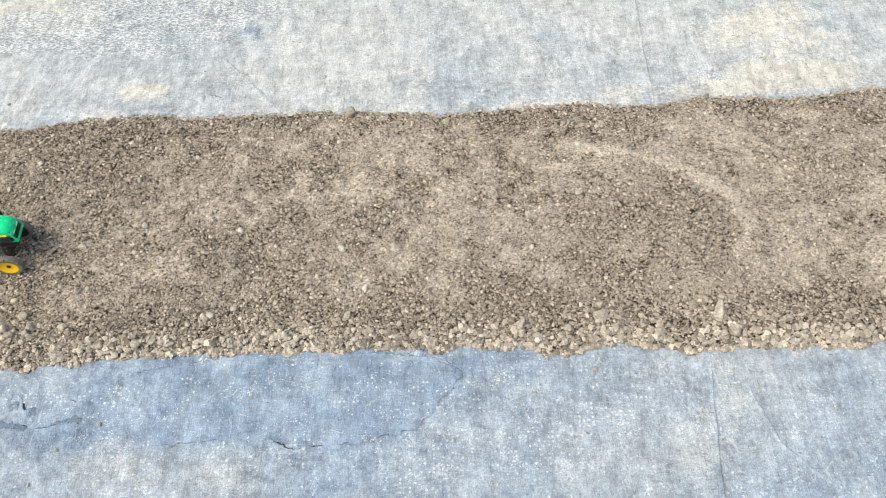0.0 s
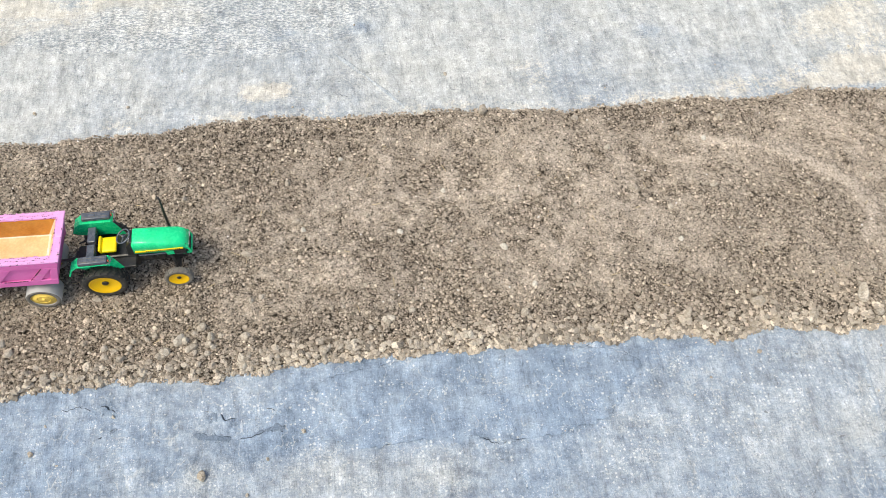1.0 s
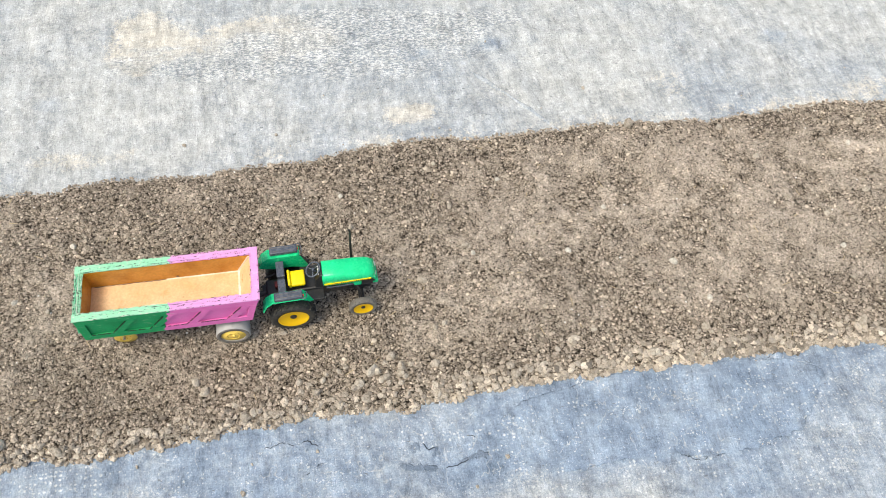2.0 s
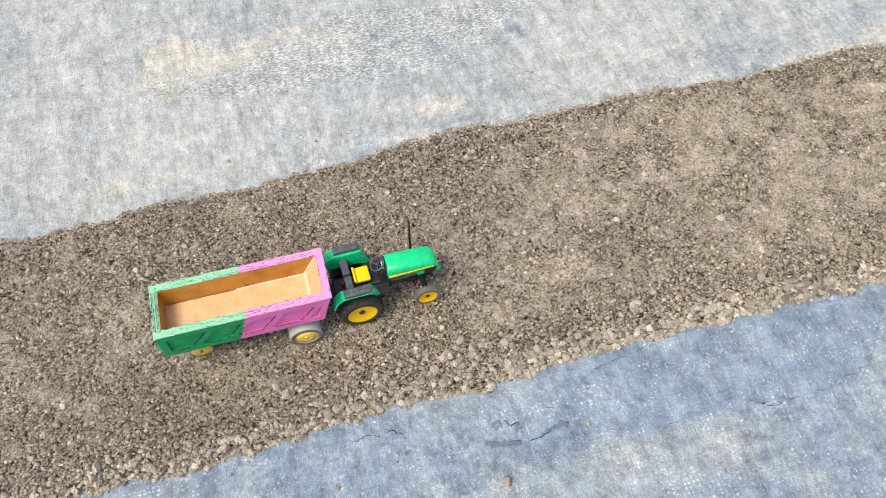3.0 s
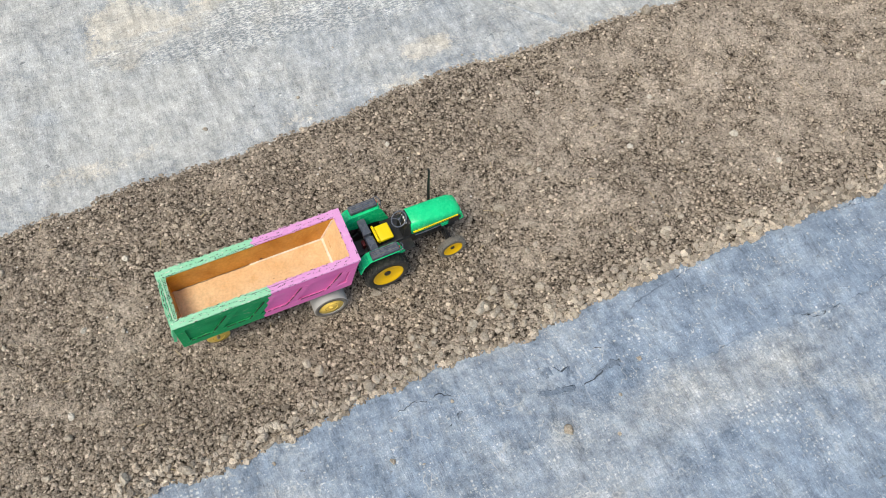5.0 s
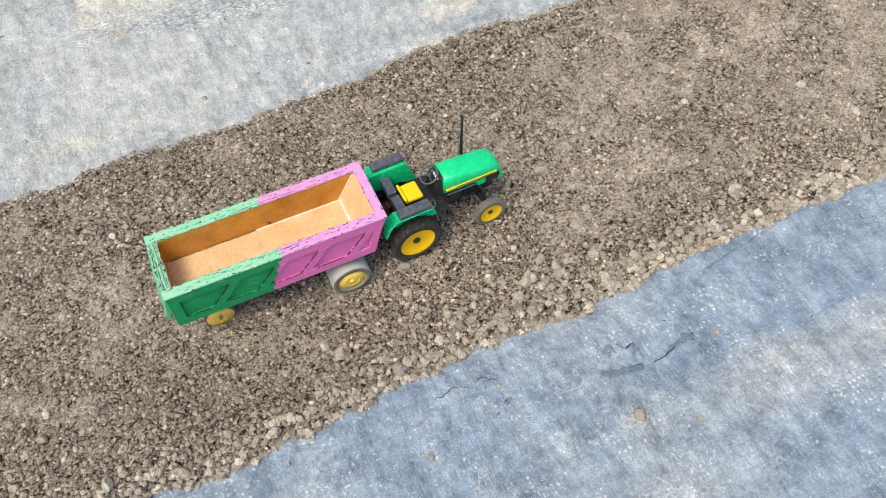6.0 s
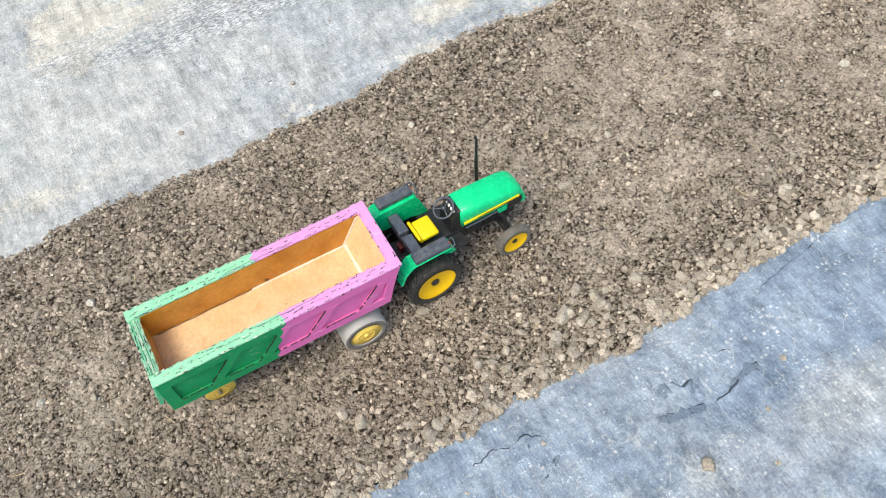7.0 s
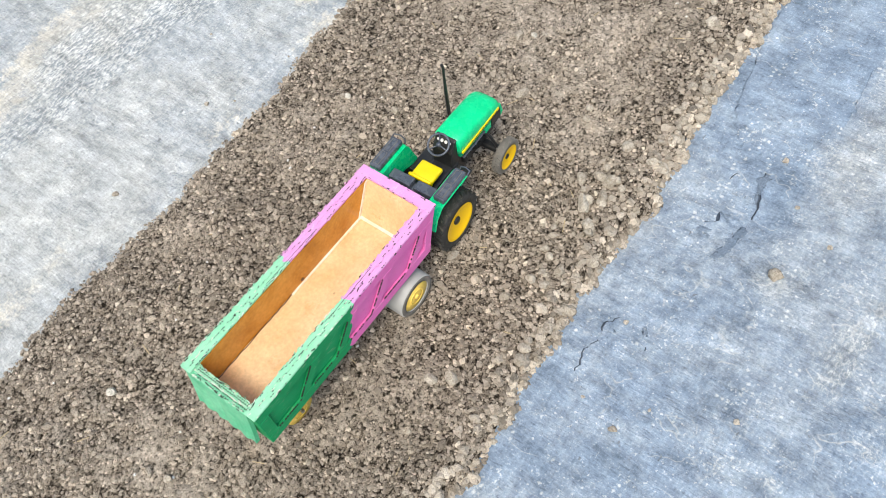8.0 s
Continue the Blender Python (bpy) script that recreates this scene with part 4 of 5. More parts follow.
def end_wall(front):
    bm = B()
    if front:
        poly = [(-SLANT - 0.0105, LOW), (-SLANT, LOW), (0, TOP - 0.0015), (-0.0085, TOP - 0.0015)]
    else:
        poly = [(-L, LOW), (-L + 0.0085, LOW), (-L + 0.0085, TOP - 0.003), (-L, TOP - 0.003)]
    prism(bm, poly, -IN_Y - 0.001, IN_Y + 0.001, 0.0004, 1)
    ob = part("front_wall" if front else "rear_wall", bm, PAINT, trailer)
    bm = B()
    if front:
        prism(bm, [(-0.0096, TOP - 0.0025), (0.001, TOP - 0.0025), (0.0014, TOP + 0.0006), (-0.0100, TOP + 0.0006)], -WALL_Y - 0.0036, WALL_Y + 0.0036, 0.0008, 2)
        part("top_edge", bm, EDGE, ob, "chalky pink cardboard edge, painted lighter as if lit")
        bm = B()
        prism(bm, [(-SLANT - 0.0125, FLOOR), (-SLANT - 0.0110, FLOOR), (-0.0086, TOP - 0.003), (-0.0101, TOP - 0.003)], -IN_Y, IN_Y)
        part("lining", bm, BED, ob, "pale varnished cardboard lining")
        bm = B()
        box(bm, -SLANT - 0.0150, -SLANT - 0.0060, -IN_Y + 0.0004, IN_Y - 0.0004, FLOOR + 0.0002, FLOOR + 0.0013, 0.0005)
        part("tape", bm, GLUE, ob, "whitish tape along the corner")
        bm = B()
        prism(bm, [(-SLANT - 0.0160, FLOOR), (-SLANT - 0.0122, FLOOR), (-0.0098, TOP - 0.004), (-0.0136, TOP - 0.004)], IN_Y - 0.0010, IN_Y + 0.0002, 0.0003, 1)
        part("tape", bm, GLUE, ob, "whitish tape up the inner corner")
    else:
        bm = box(B(), -L + 0.0046, -L + 0.0092, -IN_Y - 0.0005, IN_Y + 0.0005, LOW + 0.002, TOP - 0.0022, 0.0005, None, 1)
        part("board", bm, EDGE, ob, "pale green corrugated cardboard sheet")
        # the outer sheet stands off at the bottom, its lower edge torn
        r = random.Random(17)
        bm = B()
        rows = []
        for i in range(23):
            y = -IN_Y - 0.0015 + (2 * IN_Y + 0.008) * i / 22
            low = LOW + 0.003 + r.uniform(-0.0016, 0.0022)
            sway = 0.0008 * math.sin(i * 1.3) + r.uniform(-0.0003, 0.0003)
            ring = []
            for f in (0.0, 0.35, 0.7, 1.0):
                z = low + (TOP - 0.0022 - low) * f
                ring.append((-L - 0.001 - 0.0085 * (1 - f) ** 1.2 + sway * (1 - f), z))
            rows.append([(x, y, z) for x, z in ring] + [(x + 0.0042, y, z) for x, z in ring[::-1]])
        loft(bm, rows)
        part("tail_board", bm, MINT, ob, "torn mint green corrugated tailboard standing off")
        # a pale fold of paper between the two sheets
        bm = box(B(), -L + 0.0036, -L + 0.0044, -IN_Y, IN_Y, TOP - 0.020, TOP - 0.0016, 0.0002, None, 1)
        part("paper_fold", bm, PALE, ob, "whitish paper fold between the sheets")
        bm = B()
        box(bm, -L + 0.0092, -L + 0.0098, -IN_Y, IN_Y, FLOOR, TOP - 0.004)
        part("lining", bm, KRAFT, ob, "varnished brown kraft lining")
        bm = B()
        y = -IN_Y + 0.002
        while y < IN_Y - 0.002:
            for x in (-L + 0.0006, -L + 0.0028, -L + 0.0062, -L + 0.0080):
                box(bm, x - 0.0005, x + 0.0005, y, y + 0.0013, TOP - 0.0028, TOP - 0.0018)
            y += 0.0025
        tagged(part("flute_edge", bm, HOLE, ob, "dark open flutes of the corrugated cardboard"), kind="stuff")
    return ob


end_wall(True)
end_wall(False)
bm = B()
box(bm, -L + 0.0086, -SLANT - 0.0105, -IN_Y - 0.001, IN_Y + 0.001, LOW + 0.001, FLOOR, 0.0)
part("floor_panel", bm, BED, trailer, "pale varnished cardboard floor")
bm = B()
box(bm, -0.135, -SLANT - 0.014, IN_Y - 0.0022, IN_Y + 0.0004, FLOOR - 0.0002, FLOOR + 0.0008, 0.0003, None, 1)
part("seam_tape", bm, GLUE, trailer, "whitish tape along the floor seam")
for y, x0, x1, wide in ((IN_Y - 0.0007, -0.236, -0.036, 0.0006), (-IN_Y + 0.0006, -0.238, -0.034, 0.0006)):
    seam_rs = random.Random(int(y * 1e5))
    pts = [(x0 + (x1 - x0) * i / 40, y + seam_rs.uniform(-0.0005, 0.0005), FLOOR + 0.0001) for i in range(41)]
    part("floor_crack", tube(B(), pts, wide, 5), DARKGLUE, trailer, "dark gappy joint along the trailer floor")
part("knot", tube(B(), [(-0.118 + 0.0019 * math.cos(i), IN_Y - 0.0008, FLOOR + 0.005 + 0.0014 * math.sin(i)) for i in range(6)], 0.0005, 5, True), DARKGLUE, trailer, "small brown burr of torn paper")
bm = box(B(), -0.235, -0.03, -0.022, 0.022, LOW - 0.012, LOW + 0.0005, 0.001)
part("chassis_board", bm, BLACK, trailer, "dark board under the trailer")


def round_profile(r0, r1, half, lip):
    """A tyre's outline from bore r0 to tread r1, its edges rounded."""
    return [(r0, -half), (r1 - lip, -half), (r1 - lip * 0.35, -half + lip * 0.35), (r1, -half + lip), (r1, half - lip), (r1 - lip * 0.35, half - lip * 0.35), (r1 - lip, half), (r0, half), (r0, -half)]


def trailer_wheel(x, s, r=0.0248, y=0.0325, tape=True):
    """A wide taped roller with an orange-yellow rim."""
    bm = lathe(B(), [(0.0, -0.0135), (0.0145, -0.0135), (0.0150, -0.0122), (0.0186, -0.0122), (0.0186, 0.012), (0.0, 0.012)], 44)
    wheel = part("wheel", bm, ORANGE, trailer, "orange-yellow moulded rim", True)
    bm = lathe(B(), round_profile(0.0184, r, 0.0140 if tape else 0.0120, 0.0016), 56)
    part("tyre", bm, TAPE if tape else TYREGREY, wheel, "wide pale grey taped tyre" if tape else "thin dark grey tyre", True)
    if tape:
        bm = lathe(B(), [(0.0182, -0.0142), (0.0236, -0.0142), (0.0238, -0.0137), (0.0182, -0.0137), (0.0182, -0.0142)], 48)
        part("sidewall", bm, TYREGREY, wheel, "dusty dark grey sidewall", True)
    bm = lathe(B(), [(0.0085, -0.0136), (0.0088, -0.0142), (0.0098, -0.0142), (0.0101, -0.0136), (0.0085, -0.0136)], 40)
    part("rim_ring", bm, ORANGE, wheel, "", True)
    bm = lathe(B(), [(0.0, -0.0152), (0.0022, -0.0152), (0.0030, -0.0142), (0.0030, -0.012), (0, -0.012)], 16)
    part("hub", bm, ORANGE, wheel, "", True)
    size = 1.0 if tape else 0.88
    wheel.matrix_basis = pose(x, s * y, r * size - 0.002, 0, 17, 0 if s < 0 else 180) @ Matrix.Diagonal((size, size, size, 1))
    return wheel


for x in (-0.051, -0.208):
    for s in (-1, 1):
        if x > -0.1:
            trailer_wheel(x, s)
        else:
            trailer_wheel(x, s, 0.0205, 0.0125, False)
    bm = tube(B(), [(x, -0.03, 0.0225), (x, 0.03, 0.0225)], 0.002)
    part("axle", bm, STEEL, trailer)
    for s in (-1, 1):
        bm = box(B(), x - 0.006, x + 0.006, s * 0.0095 - 0.0015, s * 0.0095 + 0.0015, 0.014, LOW - 0.006, 0.0006, None, 1)
        part("axle_bracket", bm, BLACK, trailer)
bm = tube(B(), [(-0.03, 0.0, 0.052), (0.004, 0.004, 0.052), (0.010, 0.005, 0.050)], 0.0025)
part("drawbar", bm, BLACK, trailer, "thin black drawbar")
bm = tube(B(), [(0.0115 + 0.0042 * math.cos(a * math.pi / 8), 0.005 + 0.0042 * math.sin(a * math.pi / 8), 0.0525) for a in range(16)], 0.0008, 6, True)
part("hitch_ring", bm, STEEL, trailer, "bright steel wire ring")

# ---------------------------------------------------------------- tractor
tractor = new("toy_tractor")
tagged(tractor, "green plastic toy tractor with yellow seat and rims", "toy tractor")
tractor.matrix_basis = pose(0.038, 0.009, 0, 0, 0, 1.84)


def hood_ring(x, top, low, half_top, half_low, crown):
    r = 0.004
    right = [(half_low, low), (half_low, low + (top - low) * 0.55), (half_top + 0.0008, top - r), (half_top - r * 0.3, top - r * 0.3), (half_top - r, top)]
    pts = [(x, -y, z) for y, z in right] + [(x, 0, top + crown)] + [(x, y, z) for y, z in right[::-1]]
    return pts


bm = loft(B(), [hood_ring(0.050, 0.0905, 0.068, 0.0140, 0.0158, 0.0005), hood_ring(0.0525, 0.0925, 0.0675, 0.0146, 0.0163, 0.0008), hood_ring(0.075, 0.0905, 0.067, 0.0152, 0.0168, 0.001),
                hood_ring(0.100, 0.0875, 0.0665, 0.0158, 0.0170, 0.001), hood_ring(0.115, 0.0855, 0.066, 0.0158, 0.0170, 0.001), hood_ring(0.1215, 0.0835, 0.066, 0.0150, 0.0168, 0.0009),
                hood_ring(0.1258, 0.0805, 0.0668, 0.0136, 0.0156, 0.0007), hood_ring(0.1284, 0.0768, 0.0680, 0.0114, 0.0136, 0.0005), hood_ring(0.1294, 0.0738, 0.0692, 0.0094, 0.0114, 0.0003)])
hood = part("hood", bm, GREEN, tractor, "glossy green bonnet", True)
for s in (-1, 1):
    bm = B()
    prism(bm, [(0.052, 0.0720), (0.086, 0.0717), (0.1215, 0.0722), (0.1215, 0.0756), (0.086, 0.0752), (0.052, 0.0748)], s * 0.0160, s * 0.0180, 0.0003, 1)
    part("stripe", bm, YELLOW, hood, "yellow side stripe")
    bm = B()
    box(bm, 0.107, 0.1235, s * 0.0160, s * 0.0176, 0.0595, 0.0715, 0.0005, None, 1)
    part("side_grille", bm, BLACK, hood, "black side grille")
    bm = B()
    prism(bm, [(0.096, 0.058), (0.107, 0.058), (0.107, 0.067), (0.094, 0.067)], s * 0.0130, s * 0.0172, 0.0006, 1)
    part("side_panel", bm, GREEN, hood)
    bm = B()
    k = 0.068
    while k < 0.118:
        box(bm, k, k + 0.0016, s * 0.0176, s * 0.0183, 0.0732, 0.0743)
        k += 0.0028
    tagged(part("lettering_bars", bm, BLACK, hood, "small dark unreadable marks on the stripe"), kind="stuff")
# nose: grille, lamps and green surround
bm = B()
prism(bm, [(0.121, 0.058), (0.1300, 0.058), (0.1262, 0.0785), (0.122, 0.080)], -0.0140, 0.0140, 0.0012)
nose = part("grille", bm, BLACK, tractor, "black sloping front grille")
for y in (-0.008, -0.004, 0.0, 0.004, 0.008):
    bm = B()
    prism(bm, [(0.1296, 0.0605), (0.1306, 0.0605), (0.1274, 0.0765), (0.1264, 0.0765)], y - 0.0006, y + 0.0006)
    part("grille_bar", bm, BLACK, nose)
for s in (-1, 1):
    bm = B()
    box(bm, 0.1276, 0.1300, s * 0.0108, s * 0.0045, 0.0708, 0.0728, 0.0006)
    part("headlight", bm, WHITE, nose, "white headlight sticker")
bm = B()
prism(bm, [(0.118, 0.0535), (0.1315, 0.0545), (0.1325, 0.0600), (0.1300, 0.0605), (0.1285, 0.0575), (0.118, 0.0575)], -0.0152, 0.0152, 0.0008)
part("bumper", bm, GREEN, nose, "green nose surround")
for s in (-1, 1):
    bm = B()
    prism(bm, [(0.1285, 0.0575), (0.1325, 0.0585), (0.1280, 0.0745), (0.1250, 0.0745)], s * 0.0142, s * 0.0158, 0.0004, 1)
    part("nose_trim", bm, GREEN, nose)

# engine, gearbox, frame
bm = B()
box(bm, 0.050, 0.122, -0.0105, 0.0105, 0.036, 0.068, 0.002)
box(bm, 0.058, 0.075, -0.0145, 0.0145, 0.046, 0.064, 0.002)
box(bm, 0.080, 0.092, -0.0135, 0.0135, 0.044, 0.060, 0.0015)
for k in range(5):
    box(bm, 0.061 + k * 0.009, 0.064 + k * 0.009, -0.0155, 0.0155, 0.050, 0.056, 0.0006, None, 1)
part("engine", bm, BLACK, tractor, "black moulded engine block")
bm = tube(B(), [(0.055, -0.015, 0.061), (0.075, -0.0165, 0.0625), (0.098, -0.016, 0.0625)], 0.0012, 6)
part("pipe", bm, SLATE, tractor)
bm = B()
box(bm, -0.034, 0.052, -0.0130, 0.0130, 0.028, 0.060, 0.003)
box(bm, -0.040, -0.030, -0.010, 0.010, 0.034, 0.052, 0.0015)
part("gearbox", bm, BLACK, tractor, "black gearbox and rear frame")
bm = B()
box(bm, 0.018, 0.050, -0.0295, 0.0295, 0.0525, 0.0560, 0.001)
part("footplate", bm, BLACK, tractor, "black foot platform")
bm = tube(B(), [(0, -0.040, 0.034), (0, 0.040, 0.034)], 0.006, 12)
part("rear_axle", bm, BLACK, tractor)
bm = B()
box(bm, 0.1005, 0.1095, -0.030, 0.030, 0.0235, 0.0300, 0.0015)
box(bm, 0.098, 0.112, -0.007, 0.007, 0.026, 0.040, 0.0015)
for s in (-1, 1):
    box(bm, 0.1015, 0.1085, s * 0.0275 - 0.0025, s * 0.0275 + 0.0025, 0.017, 0.034, 0.001)
    box(bm, 0.104, 0.106, s * 0.0170, s * 0.0300, 0.0205, 0.0225, 0.0)
part("front_axle", bm, BLACK, tractor, "black front axle")
bm = tube(B(), [(0.096, -0.012, 0.060), (0.102, -0.017, 0.048), (0.105, -0.024, 0.031)], 0.0018, 8)
part("steering_arm", bm, BLACK, tractor)

# dashboard and steering wheel
bm = B()
prism(bm, [(0.038, 0.056), (0.051, 0.056), (0.0515, 0.0930), (0.0475, 0.0915), (0.0400, 0.0800)], -0.0120, 0.0120, 0.0012)
dash = part("dashboard", bm, BLACK, tractor, "black sloping dashboard")
slope = math.degrees(math.atan2(0.0115, 0.0075))
for y, r in ((-0.0068, 0.0015), (-0.0022, 0.0019), (0.0026, 0.0019), (0.0070, 0.0015)):
    bm = lathe(B(), [(0.0, -0.0003), (r, -0.0003), (r, 0.0003), (0.0, 0.0003)], 16)
    g = part("gauge", bm, WHITE, dash, "white gauge sticker")
    g.matrix_basis = Matrix.Translation((0.0457, y, 0.0893)) @ Matrix.Rotation(radians(-slope), 4, "Y") @ Matrix.Rotation(radians(90), 4, "X")
wheel_turn = Matrix.Translation((0.0385, 0.0020, 0.0905)) @ Matrix.Rotation(radians(-28), 4, "Y")
bm = tube(B(), [(0.0115 * math.cos(a * math.pi / 14), 0.0115 * math.sin(a * math.pi / 14), 0) for a in range(28)], 0.0012, 8, True)
for a in (20, 140, 260):
    tube(bm, [(0, 0, -0.0008), (0.0112 * math.cos(radians(a)), 0.0112 * math.sin(radians(a)), 0)], 0.0007, 6)
tube(bm, [(0, 0, 0.0006), (0, 0, -0.014)], 0.0013, 8)
tube(bm, [(0, 0, -0.002), (0, 0, 0.0012)], 0.0022, 10)
wheel_ob = part("steering_wheel", bm, SLATE, tractor, "dark three-spoke steering wheel", True)
wheel_ob.matrix_basis = wheel_turn

# seat
bm = B()
box(bm, 0.0040, 0.0250, -0.0115, 0.0145, 0.0690, 0.0748, 0.0022, None, 3)
seat = part("seat", bm, YELLOW, tractor, "bright yellow seat", True)
bm = B()
box(bm, -0.0020, 0.0020, -0.0122, 0.0152, 0, 0.0095, 0.0018, pose(0.0040, 0, 0.0695, 0, -18, 0), 3)
part("seat_back", bm, YELLOW, seat, "", True)
bm = B()
box(bm, 0.006, 0.022, -0.008, 0.008, 0.058, 0.0692, 0.001)
part("seat_base", bm, BLACK, seat)

# cross member behind the seat
bm = B()
box(bm, -0.0150, -0.0035, -0.0285, -0.0022, 0.0700, 0.0830, 0.0012)
box(bm, -0.0150, -0.0035, 0.0022, 0.0285, 0.0700, 0.0830, 0.0012)
box(bm, -0.0140, -0.0050, -0.0030, 0.0030, 0.0690, 0.0760, 0.0005)
part("cross_member", bm, SLATE, tractor, "dark slate cross bar")
bm = B()
box(bm, -0.0200, -0.0150, -0.0060, 0.0030, 0.0600, 0.0700, 0.0010)
part("rear_lamp", bm, REDP, tractor, "small dark red block")
bm = B()
for s in (-1, 1):
    tube(bm, [(-0.012, s * 0.010, 0.058), (-0.030, s * 0.012, 0.050), (-0.040, s * 0.009, 0.040)], 0.0016, 6)
    tube(bm, [(-0.018, s * 0.018, 0.066), (-0.034, s * 0.018, 0.058)], 0.0014, 6)
part("linkage", bm, BLACK, tractor, "black rear linkage arms")
bm = B()
box(bm, -0.046, -0.024, -0.0045, 0.0045, 0.0400, 0.0440, 0.0008)
part("tow_bar", bm, BLACK, tractor)


def fender(s):
    arch = [(-0.0405, 0.0690), (-0.0345, 0.0830), (-0.0245, 0.0920), (0.0195, 0.0920), (0.0240, 0.0850), (0.0335, 0.0560)]
    bm = B()
    prism(bm, arch + [(0.026, 0.0545), (0.012, 0.0600), (-0.018, 0.0600), (-0.034, 0.0650)], s * 0.0290, s * 0.0308, 0.0004, 1)
    body = part("fender", bm, GREEN, tractor, "green rear mudguard")
    bm = B()
    inner = [(x * 0.955, z - 0.0018) for x, z in arch[:4]] + [(0.0205, 0.0900)]
    prism(bm, arch[:4] + [(0.0225, 0.0885)] + inner[::-1], s * 0.0305, s * 0.0455, 0.0004, 1)
    part("fender_top", bm, GREEN, body)
    bm = B()
    box(bm, -0.0210, 0.0195, s * 0.0450 if s < 0 else 0.0325, -0.0325 if s < 0 else 0.0450, 0.0918, 0.0990, 0.0016, None, 3)
    pad = part("fender_pad", bm, SLATE, body, "dark slate pad with two raised frames", True)
    bm = B()
    for x0, x1 in ((-0.0180, -0.0015), (0.0010, 0.0165)):
        y0, y1 = s * 0.0362, s * 0.0420
        tube(bm, [(x0, y0, 0.0992), (x1, y0, 0.0992), (x1, y1, 0.0992), (x0, y1, 0.0992)], 0.0004, 5, True)
    part("pad_frame", bm, TYREGREY, pad, "worn grey raised outlines")
    bm = tube(B(), [(0.018, s * 0.0465, 0.0950), (0.0235, s * 0.0462, 0.0965), (0.0255, s * 0.040, 0.0960), (0.0255, s * 0.0345, 0.0930), (0.0235, s * 0.0335, 0.0880)], 0.0008, 6)
    part("handrail", bm, SLATE, body, "thin dark grab rail")
    bm = B()
    box(bm, 0.0196, 0.0212, s * 0.0400 - 0.0017, s * 0.0400 + 0.0017, 0.0920, 0.0955, 0.0005)
    part("side_lamp", bm, LAMP, body, "small orange-red lamp")
    bm = B()
    box(bm, -0.0400, -0.0360, s * 0.033 - 0.003, s * 0.033 + 0.003, 0.0640, 0.0740, 0.0008)
    part("tail_lamp", bm, BLACK, body)


fender(-1)
fender(1)

# exhaust
bm = tube(B(), [(0.094, 0.012, 0.052), (0.097, 0.026, 0.054), (0.098, 0.032, 0.060), (0.0982, 0.0328, 0.095), (0.0990, 0.0335, 0.130), (0.0975, 0.0337, 0.1345)],
          [0.0024, 0.0024, 0.0022, 0.0020, 0.0017, 0.0017], 10)
part("exhaust_pipe", bm, BLACK, tractor, "thin upright black exhaust pipe", True)


def tractor_wheel(x, y, z, r, rim_r, half, rubber, lugs, s, note):
    """A dished yellow rim in a lugged tyre."""
    d = half * 0.55
    bm = lathe(B(), [(0.0, -half + d), (rim_r * 0.20, -half + d), (rim_r * 0.26, -half + d + 0.0006), (rim_r * 0.62, -half + d * 0.55), (rim_r * 0.90, -half + d * 0.30), (rim_r * 0.97, -half - 0.0002),
                     (rim_r, -half + 0.0006), (rim_r, half - 0.001), (0.0, half - 0.001)], 44)
    wheel = part("wheel", bm, RIM, tractor, "yellow dished plastic rim", True)
    bm = lathe(B(), round_profile(rim_r - 0.0003, r - (0.0022 if lugs > 18 else 0.0010), half, half * 0.32), 56)
    part("tyre", bm, rubber, wheel, note, True)
    bm = B()
    rt = r - (0.0014 if lugs > 18 else 0.0006)
    for k in range(lugs):
        for side in (-1, 1):
            m = pose(0, 0, 0, 0, 360 * (k + 0.25 * side) / lugs, 0) @ pose(0, side * half * 0.50, rt, 0, 0, side * (38 if lugs > 18 else 20))
            box(bm, -r * 0.026, r * 0.026, -half * 0.50, half * 0.50, -0.0018, 0.0008 if lugs > 18 else 0.0004, 0, m)
    tagged(part("tread", bm, rubber, wheel, "raised tread bars"), kind="stuff")
    bm = lathe(B(), [(0.0, -half + d * 0.55), (rim_r * 0.17, -half + d * 0.55), (rim_r * 0.21, -half + d * 0.75), (rim_r * 0.21, -half + d + 0.001), (0.0, -half + d + 0.001)], 16)
    part("hub", bm, BLACK, wheel, "dark hub", True)
    bm = lathe(B(), [(0.0, half - 0.0012), (rim_r - 0.0002, half - 0.0012), (rim_r - 0.0002, half + 0.0003), (0.0, half + 0.0003)], 32)
    part("drum", bm, BLACK, wheel, "black inner drum")
    wheel.matrix_basis = pose(x, y, z, 0, 11, 0 if s < 0 else 180)
    return wheel


for s in (-1, 1):
    tractor_wheel(0.0, s * (0.0370 if s < 0 else 0.0410), 0.0338, 0.0350, 0.0234, 0.0085 if s < 0 else 0.0105, TYRE, 22, s, "black lugged tyre dusted with soil")
    tractor_wheel(0.105, s * 0.0345, 0.0212, 0.0218, 0.0154, 0.0050, TYREGREY, 18, s, "dusty grey front tyre")

# ---------------------------------------------------------------- scattered clods, each of its own
rs = np.random.RandomState(77)


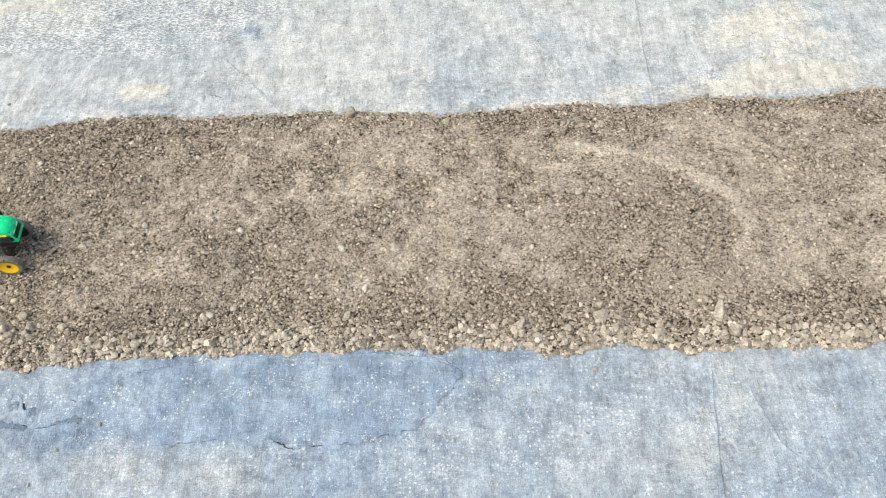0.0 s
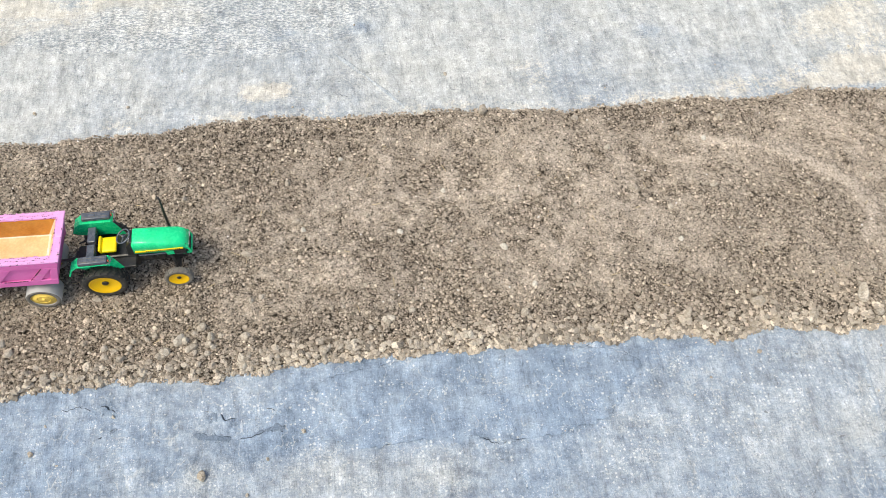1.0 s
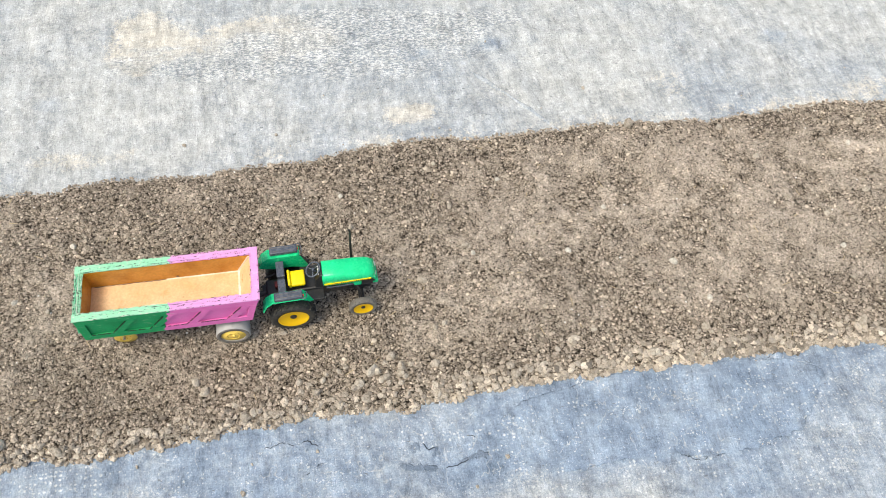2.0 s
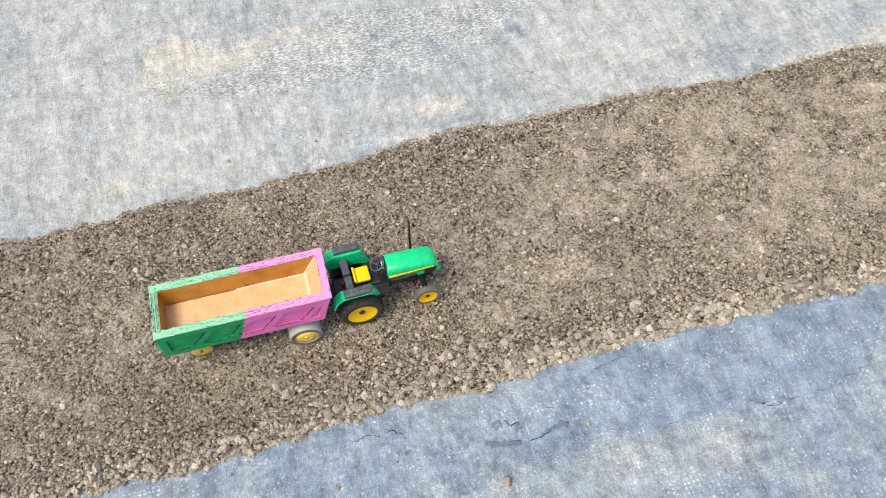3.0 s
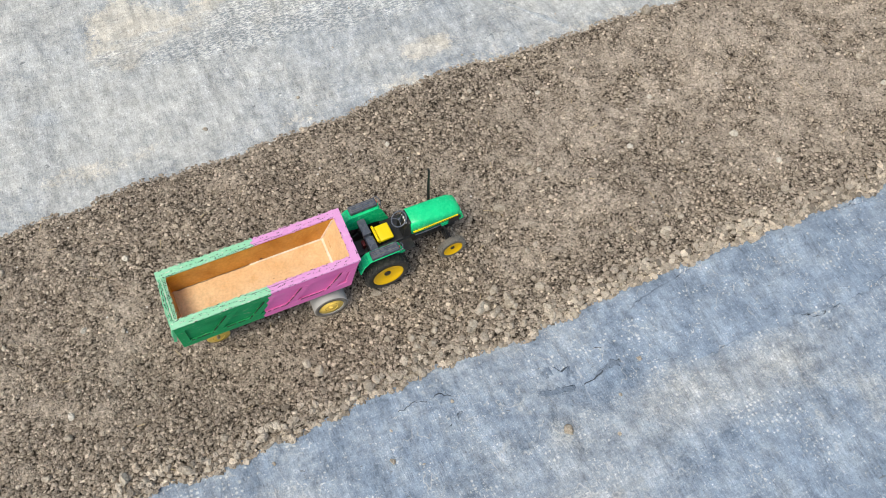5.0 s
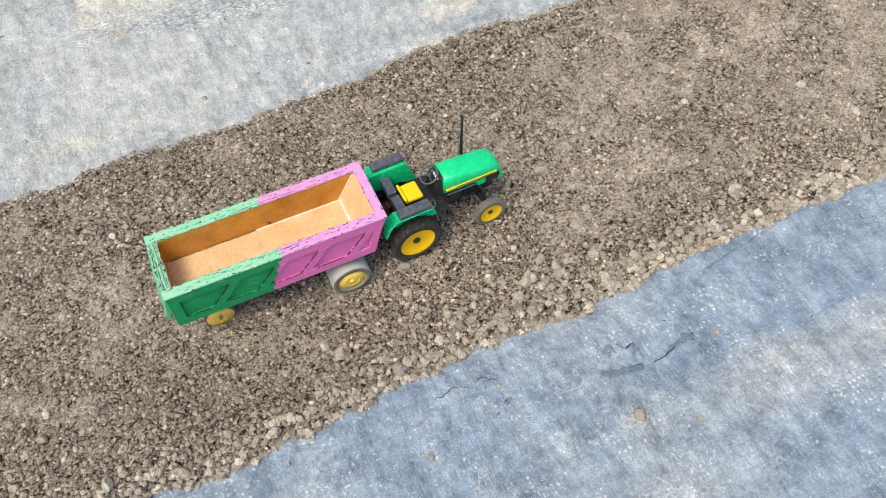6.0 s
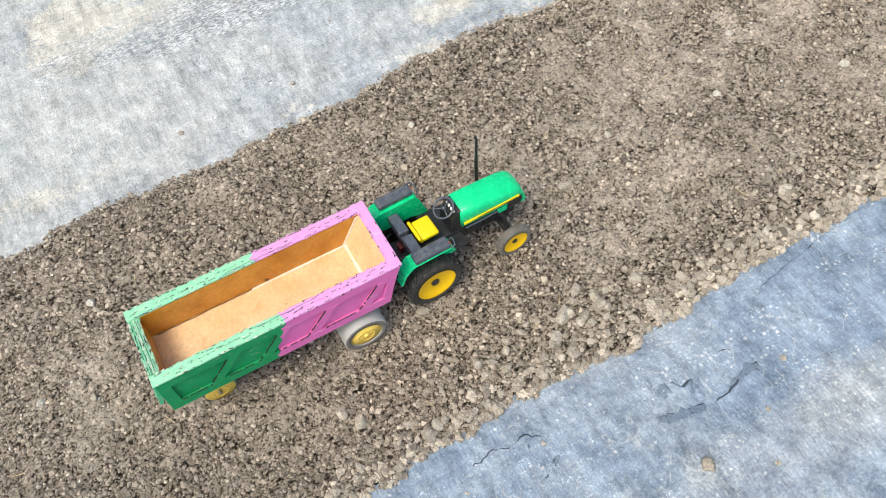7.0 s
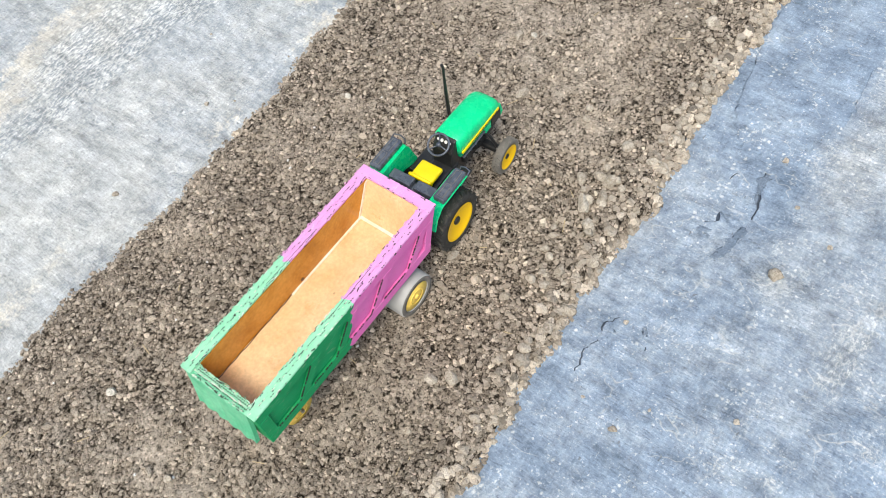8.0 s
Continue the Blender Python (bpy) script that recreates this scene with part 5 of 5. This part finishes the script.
def clod_meshes(count, finer, knobs, mat):
    """Lumpy broken clods of unit size: a ball swollen by rounded knobs, with a few broken faces."""
    bm = B()
    bmesh.ops.create_icosphere(bm, subdivisions=finer, radius=1.0)
    ball = np.array([v.co[:] for v in bm.verts])
    faces = [[v.index for v in f.verts] for f in bm.faces]
    bm.free()
    made = []
    for k in range(count):
        co = ball * rs.uniform(0.75, 1.2, (1, 3))
        for knob in rs.normal(size=(knobs, 3)):
            knob /= np.linalg.norm(knob)
            co = co * (1 + rs.uniform(0.08, 0.30) * np.exp(-np.maximum(1 - ball @ knob, 0) / rs.uniform(0.05, 0.20)))[:, None]
        for side in rs.normal(size=(6, 3)):
            side /= np.linalg.norm(side)
            co = co - np.maximum(co @ side - rs.uniform(0.65, 0.95), 0)[:, None] * side
        co *= rs.uniform(0.93, 1.07, (len(ball), 1))
        me = bpy.data.meshes.new("clod")
        me.from_pydata([tuple(p) for p in co], [], faces)
        me.materials.append(mat)
        made.append(me)
    return made


SMALL, LARGE, PEBBLE = clod_meshes(9, 2, 7, CLOD), clod_meshes(6, 3, 16, CLOD), clod_meshes(4, 3, 3, CHALK)


def lie(ob, x, y, r, sunk):
    at = np.array(x), np.array(y)
    z = float(max(soil_height(*at), tarp_height(*at))) + r * sunk
    ob.matrix_basis = pose(x, y, z, *rs.uniform(0, 360, 3)) @ Matrix.Diagonal((r, r, r * 0.85, 1))
    return ob


def clod(x, y, r):
    """One clod of the strip, a piece of the soil bed."""
    ob = new("clod", SMALL[rs.randint(len(SMALL))])
    ob.parent = soil_bed
    lie(ob, x, y, r, 0.45)


def lone(name, shapes, x, y, r, label, category, group):
    """A lump that stands out and lies by itself."""
    tagged(lie(new(name, shapes[rs.randint(len(shapes))]), x, y, r, 0.45), label, category, group)


for x, y, r in ((0.661, 0.286, 0.0100), (1.047, -0.138, 0.0095), (1.219, -0.147, 0.0115), (0.456, -0.122, 0.0060), (0.669, -0.124, 0.0070), (-0.374, -0.162, 0.0080), (1.32, -0.155, 0.0070),
                (0.925, -0.150, 0.0065), (1.10, 0.245, 0.0065), (0.83, 0.262, 0.0060), (0.143, -0.124, 0.0085), (0.165, -0.135, 0.0070), (0.125, -0.140, 0.0075), (0.06, -0.145, 0.0065), (0.19, -0.118, 0.0060)):
    lone("soil_clod", LARGE, x, y, r, "large lumpy pale brown clod on the soil strip", "clod", "large clods on the soil")
for x, y, r in ((0.656, -0.002, 0.0066), (0.490, 0.044, 0.0052), (0.694, -0.075, 0.0048), (0.955, -0.010, 0.0046), (1.053, 0.195, 0.0050), (0.333, 0.061, 0.0042), (-0.379, 0.067, 0.0046), (0.40, 0.20, 0.0045),
                (0.13, 0.20, 0.0045), (0.57, 0.12, 0.0040), (-0.30, 0.16, 0.0050), (-0.42, -0.05, 0.0048)):
    lone("pebble", PEBBLE, x, y, r, "small whitish pebble lying on brown soil", "pebble", "pebbles on the soil")
for x, y, r in ((0.322, -0.275, 0.0035), (0.271, -0.311, 0.0027), (0.243, -0.358, 0.0028), (0.180, -0.326, 0.0062), (0.019, -0.363, 0.0030), (-0.051, -0.272, 0.0032)):
    lone("soil_clod", LARGE, x, y, r, "small pale clod fallen on the blue tarpaulin", "clod", "clods on the tarpaulin")
for k in range(170):
    x = rs.uniform(-0.6, 1.6)
    n0 = float(near_edge(np.array(x)))
    clod(x, n0 + abs(rs.normal()) * 0.03 - 0.004, 0.0028 + 0.0045 * rs.rand() ** 3)
for k in range(24):
    x = rs.uniform(-0.4, 1.5)
    clod(x, float(near_edge(np.array(x))) - 0.004 - 0.16 * rs.rand() ** 2.2, 0.0016 + 0.0028 * rs.rand() ** 3)
for k in range(22):
    x = rs.uniform(-0.4, 1.5)
    clod(x, float(far_edge(np.array(x))) + 0.004 + 0.25 * rs.rand() ** 1.8, 0.0014 + 0.0022 * rs.rand() ** 3)
for k in range(16):
    clod(rs.normal(0.13, 0.06), rs.normal(-0.135, 0.018), 0.0040 + 0.0035 * rs.rand() ** 2)
for k in range(75):
    x = rs.uniform(-0.6, 1.6)
    clod(x, rs.uniform(float(near_edge(np.array(x))), float(far_edge(np.array(x)))), 0.003 + 0.004 * rs.rand() ** 3)


def litter(name, count, long, thick, mat, label, seed):
    """Thin chips lying on the soil, joined."""
    r = np.random.RandomState(seed)
    bm = B()
    for k in range(count):
        x = r.uniform(-0.6, 1.7)
        y = r.uniform(float(near_edge(np.array(x))) + 0.01, float(far_edge(np.array(x))) - 0.01)
        z = float(soil_height(np.array(x), np.array(y))) + 0.0022
        a = long * r.uniform(0.4, 1.0)
        box(bm, -a, a, -thick, thick, -thick * 0.5, thick * 0.5, 0, pose(x, y, z, r.uniform(-20, 20), r.uniform(-14, 14), r.uniform(0, 360)))
    ob = part(name, bm, mat, soil_bed, label)
    return tagged(ob, kind="stuff")


litter("straw", 90, 0.008, 0.0004, STRAW, "short bits of dry straw", 91)
litter("shell_chip", 70, 0.0018, 0.0010, WHITE, "small whitish chips in the soil", 92)
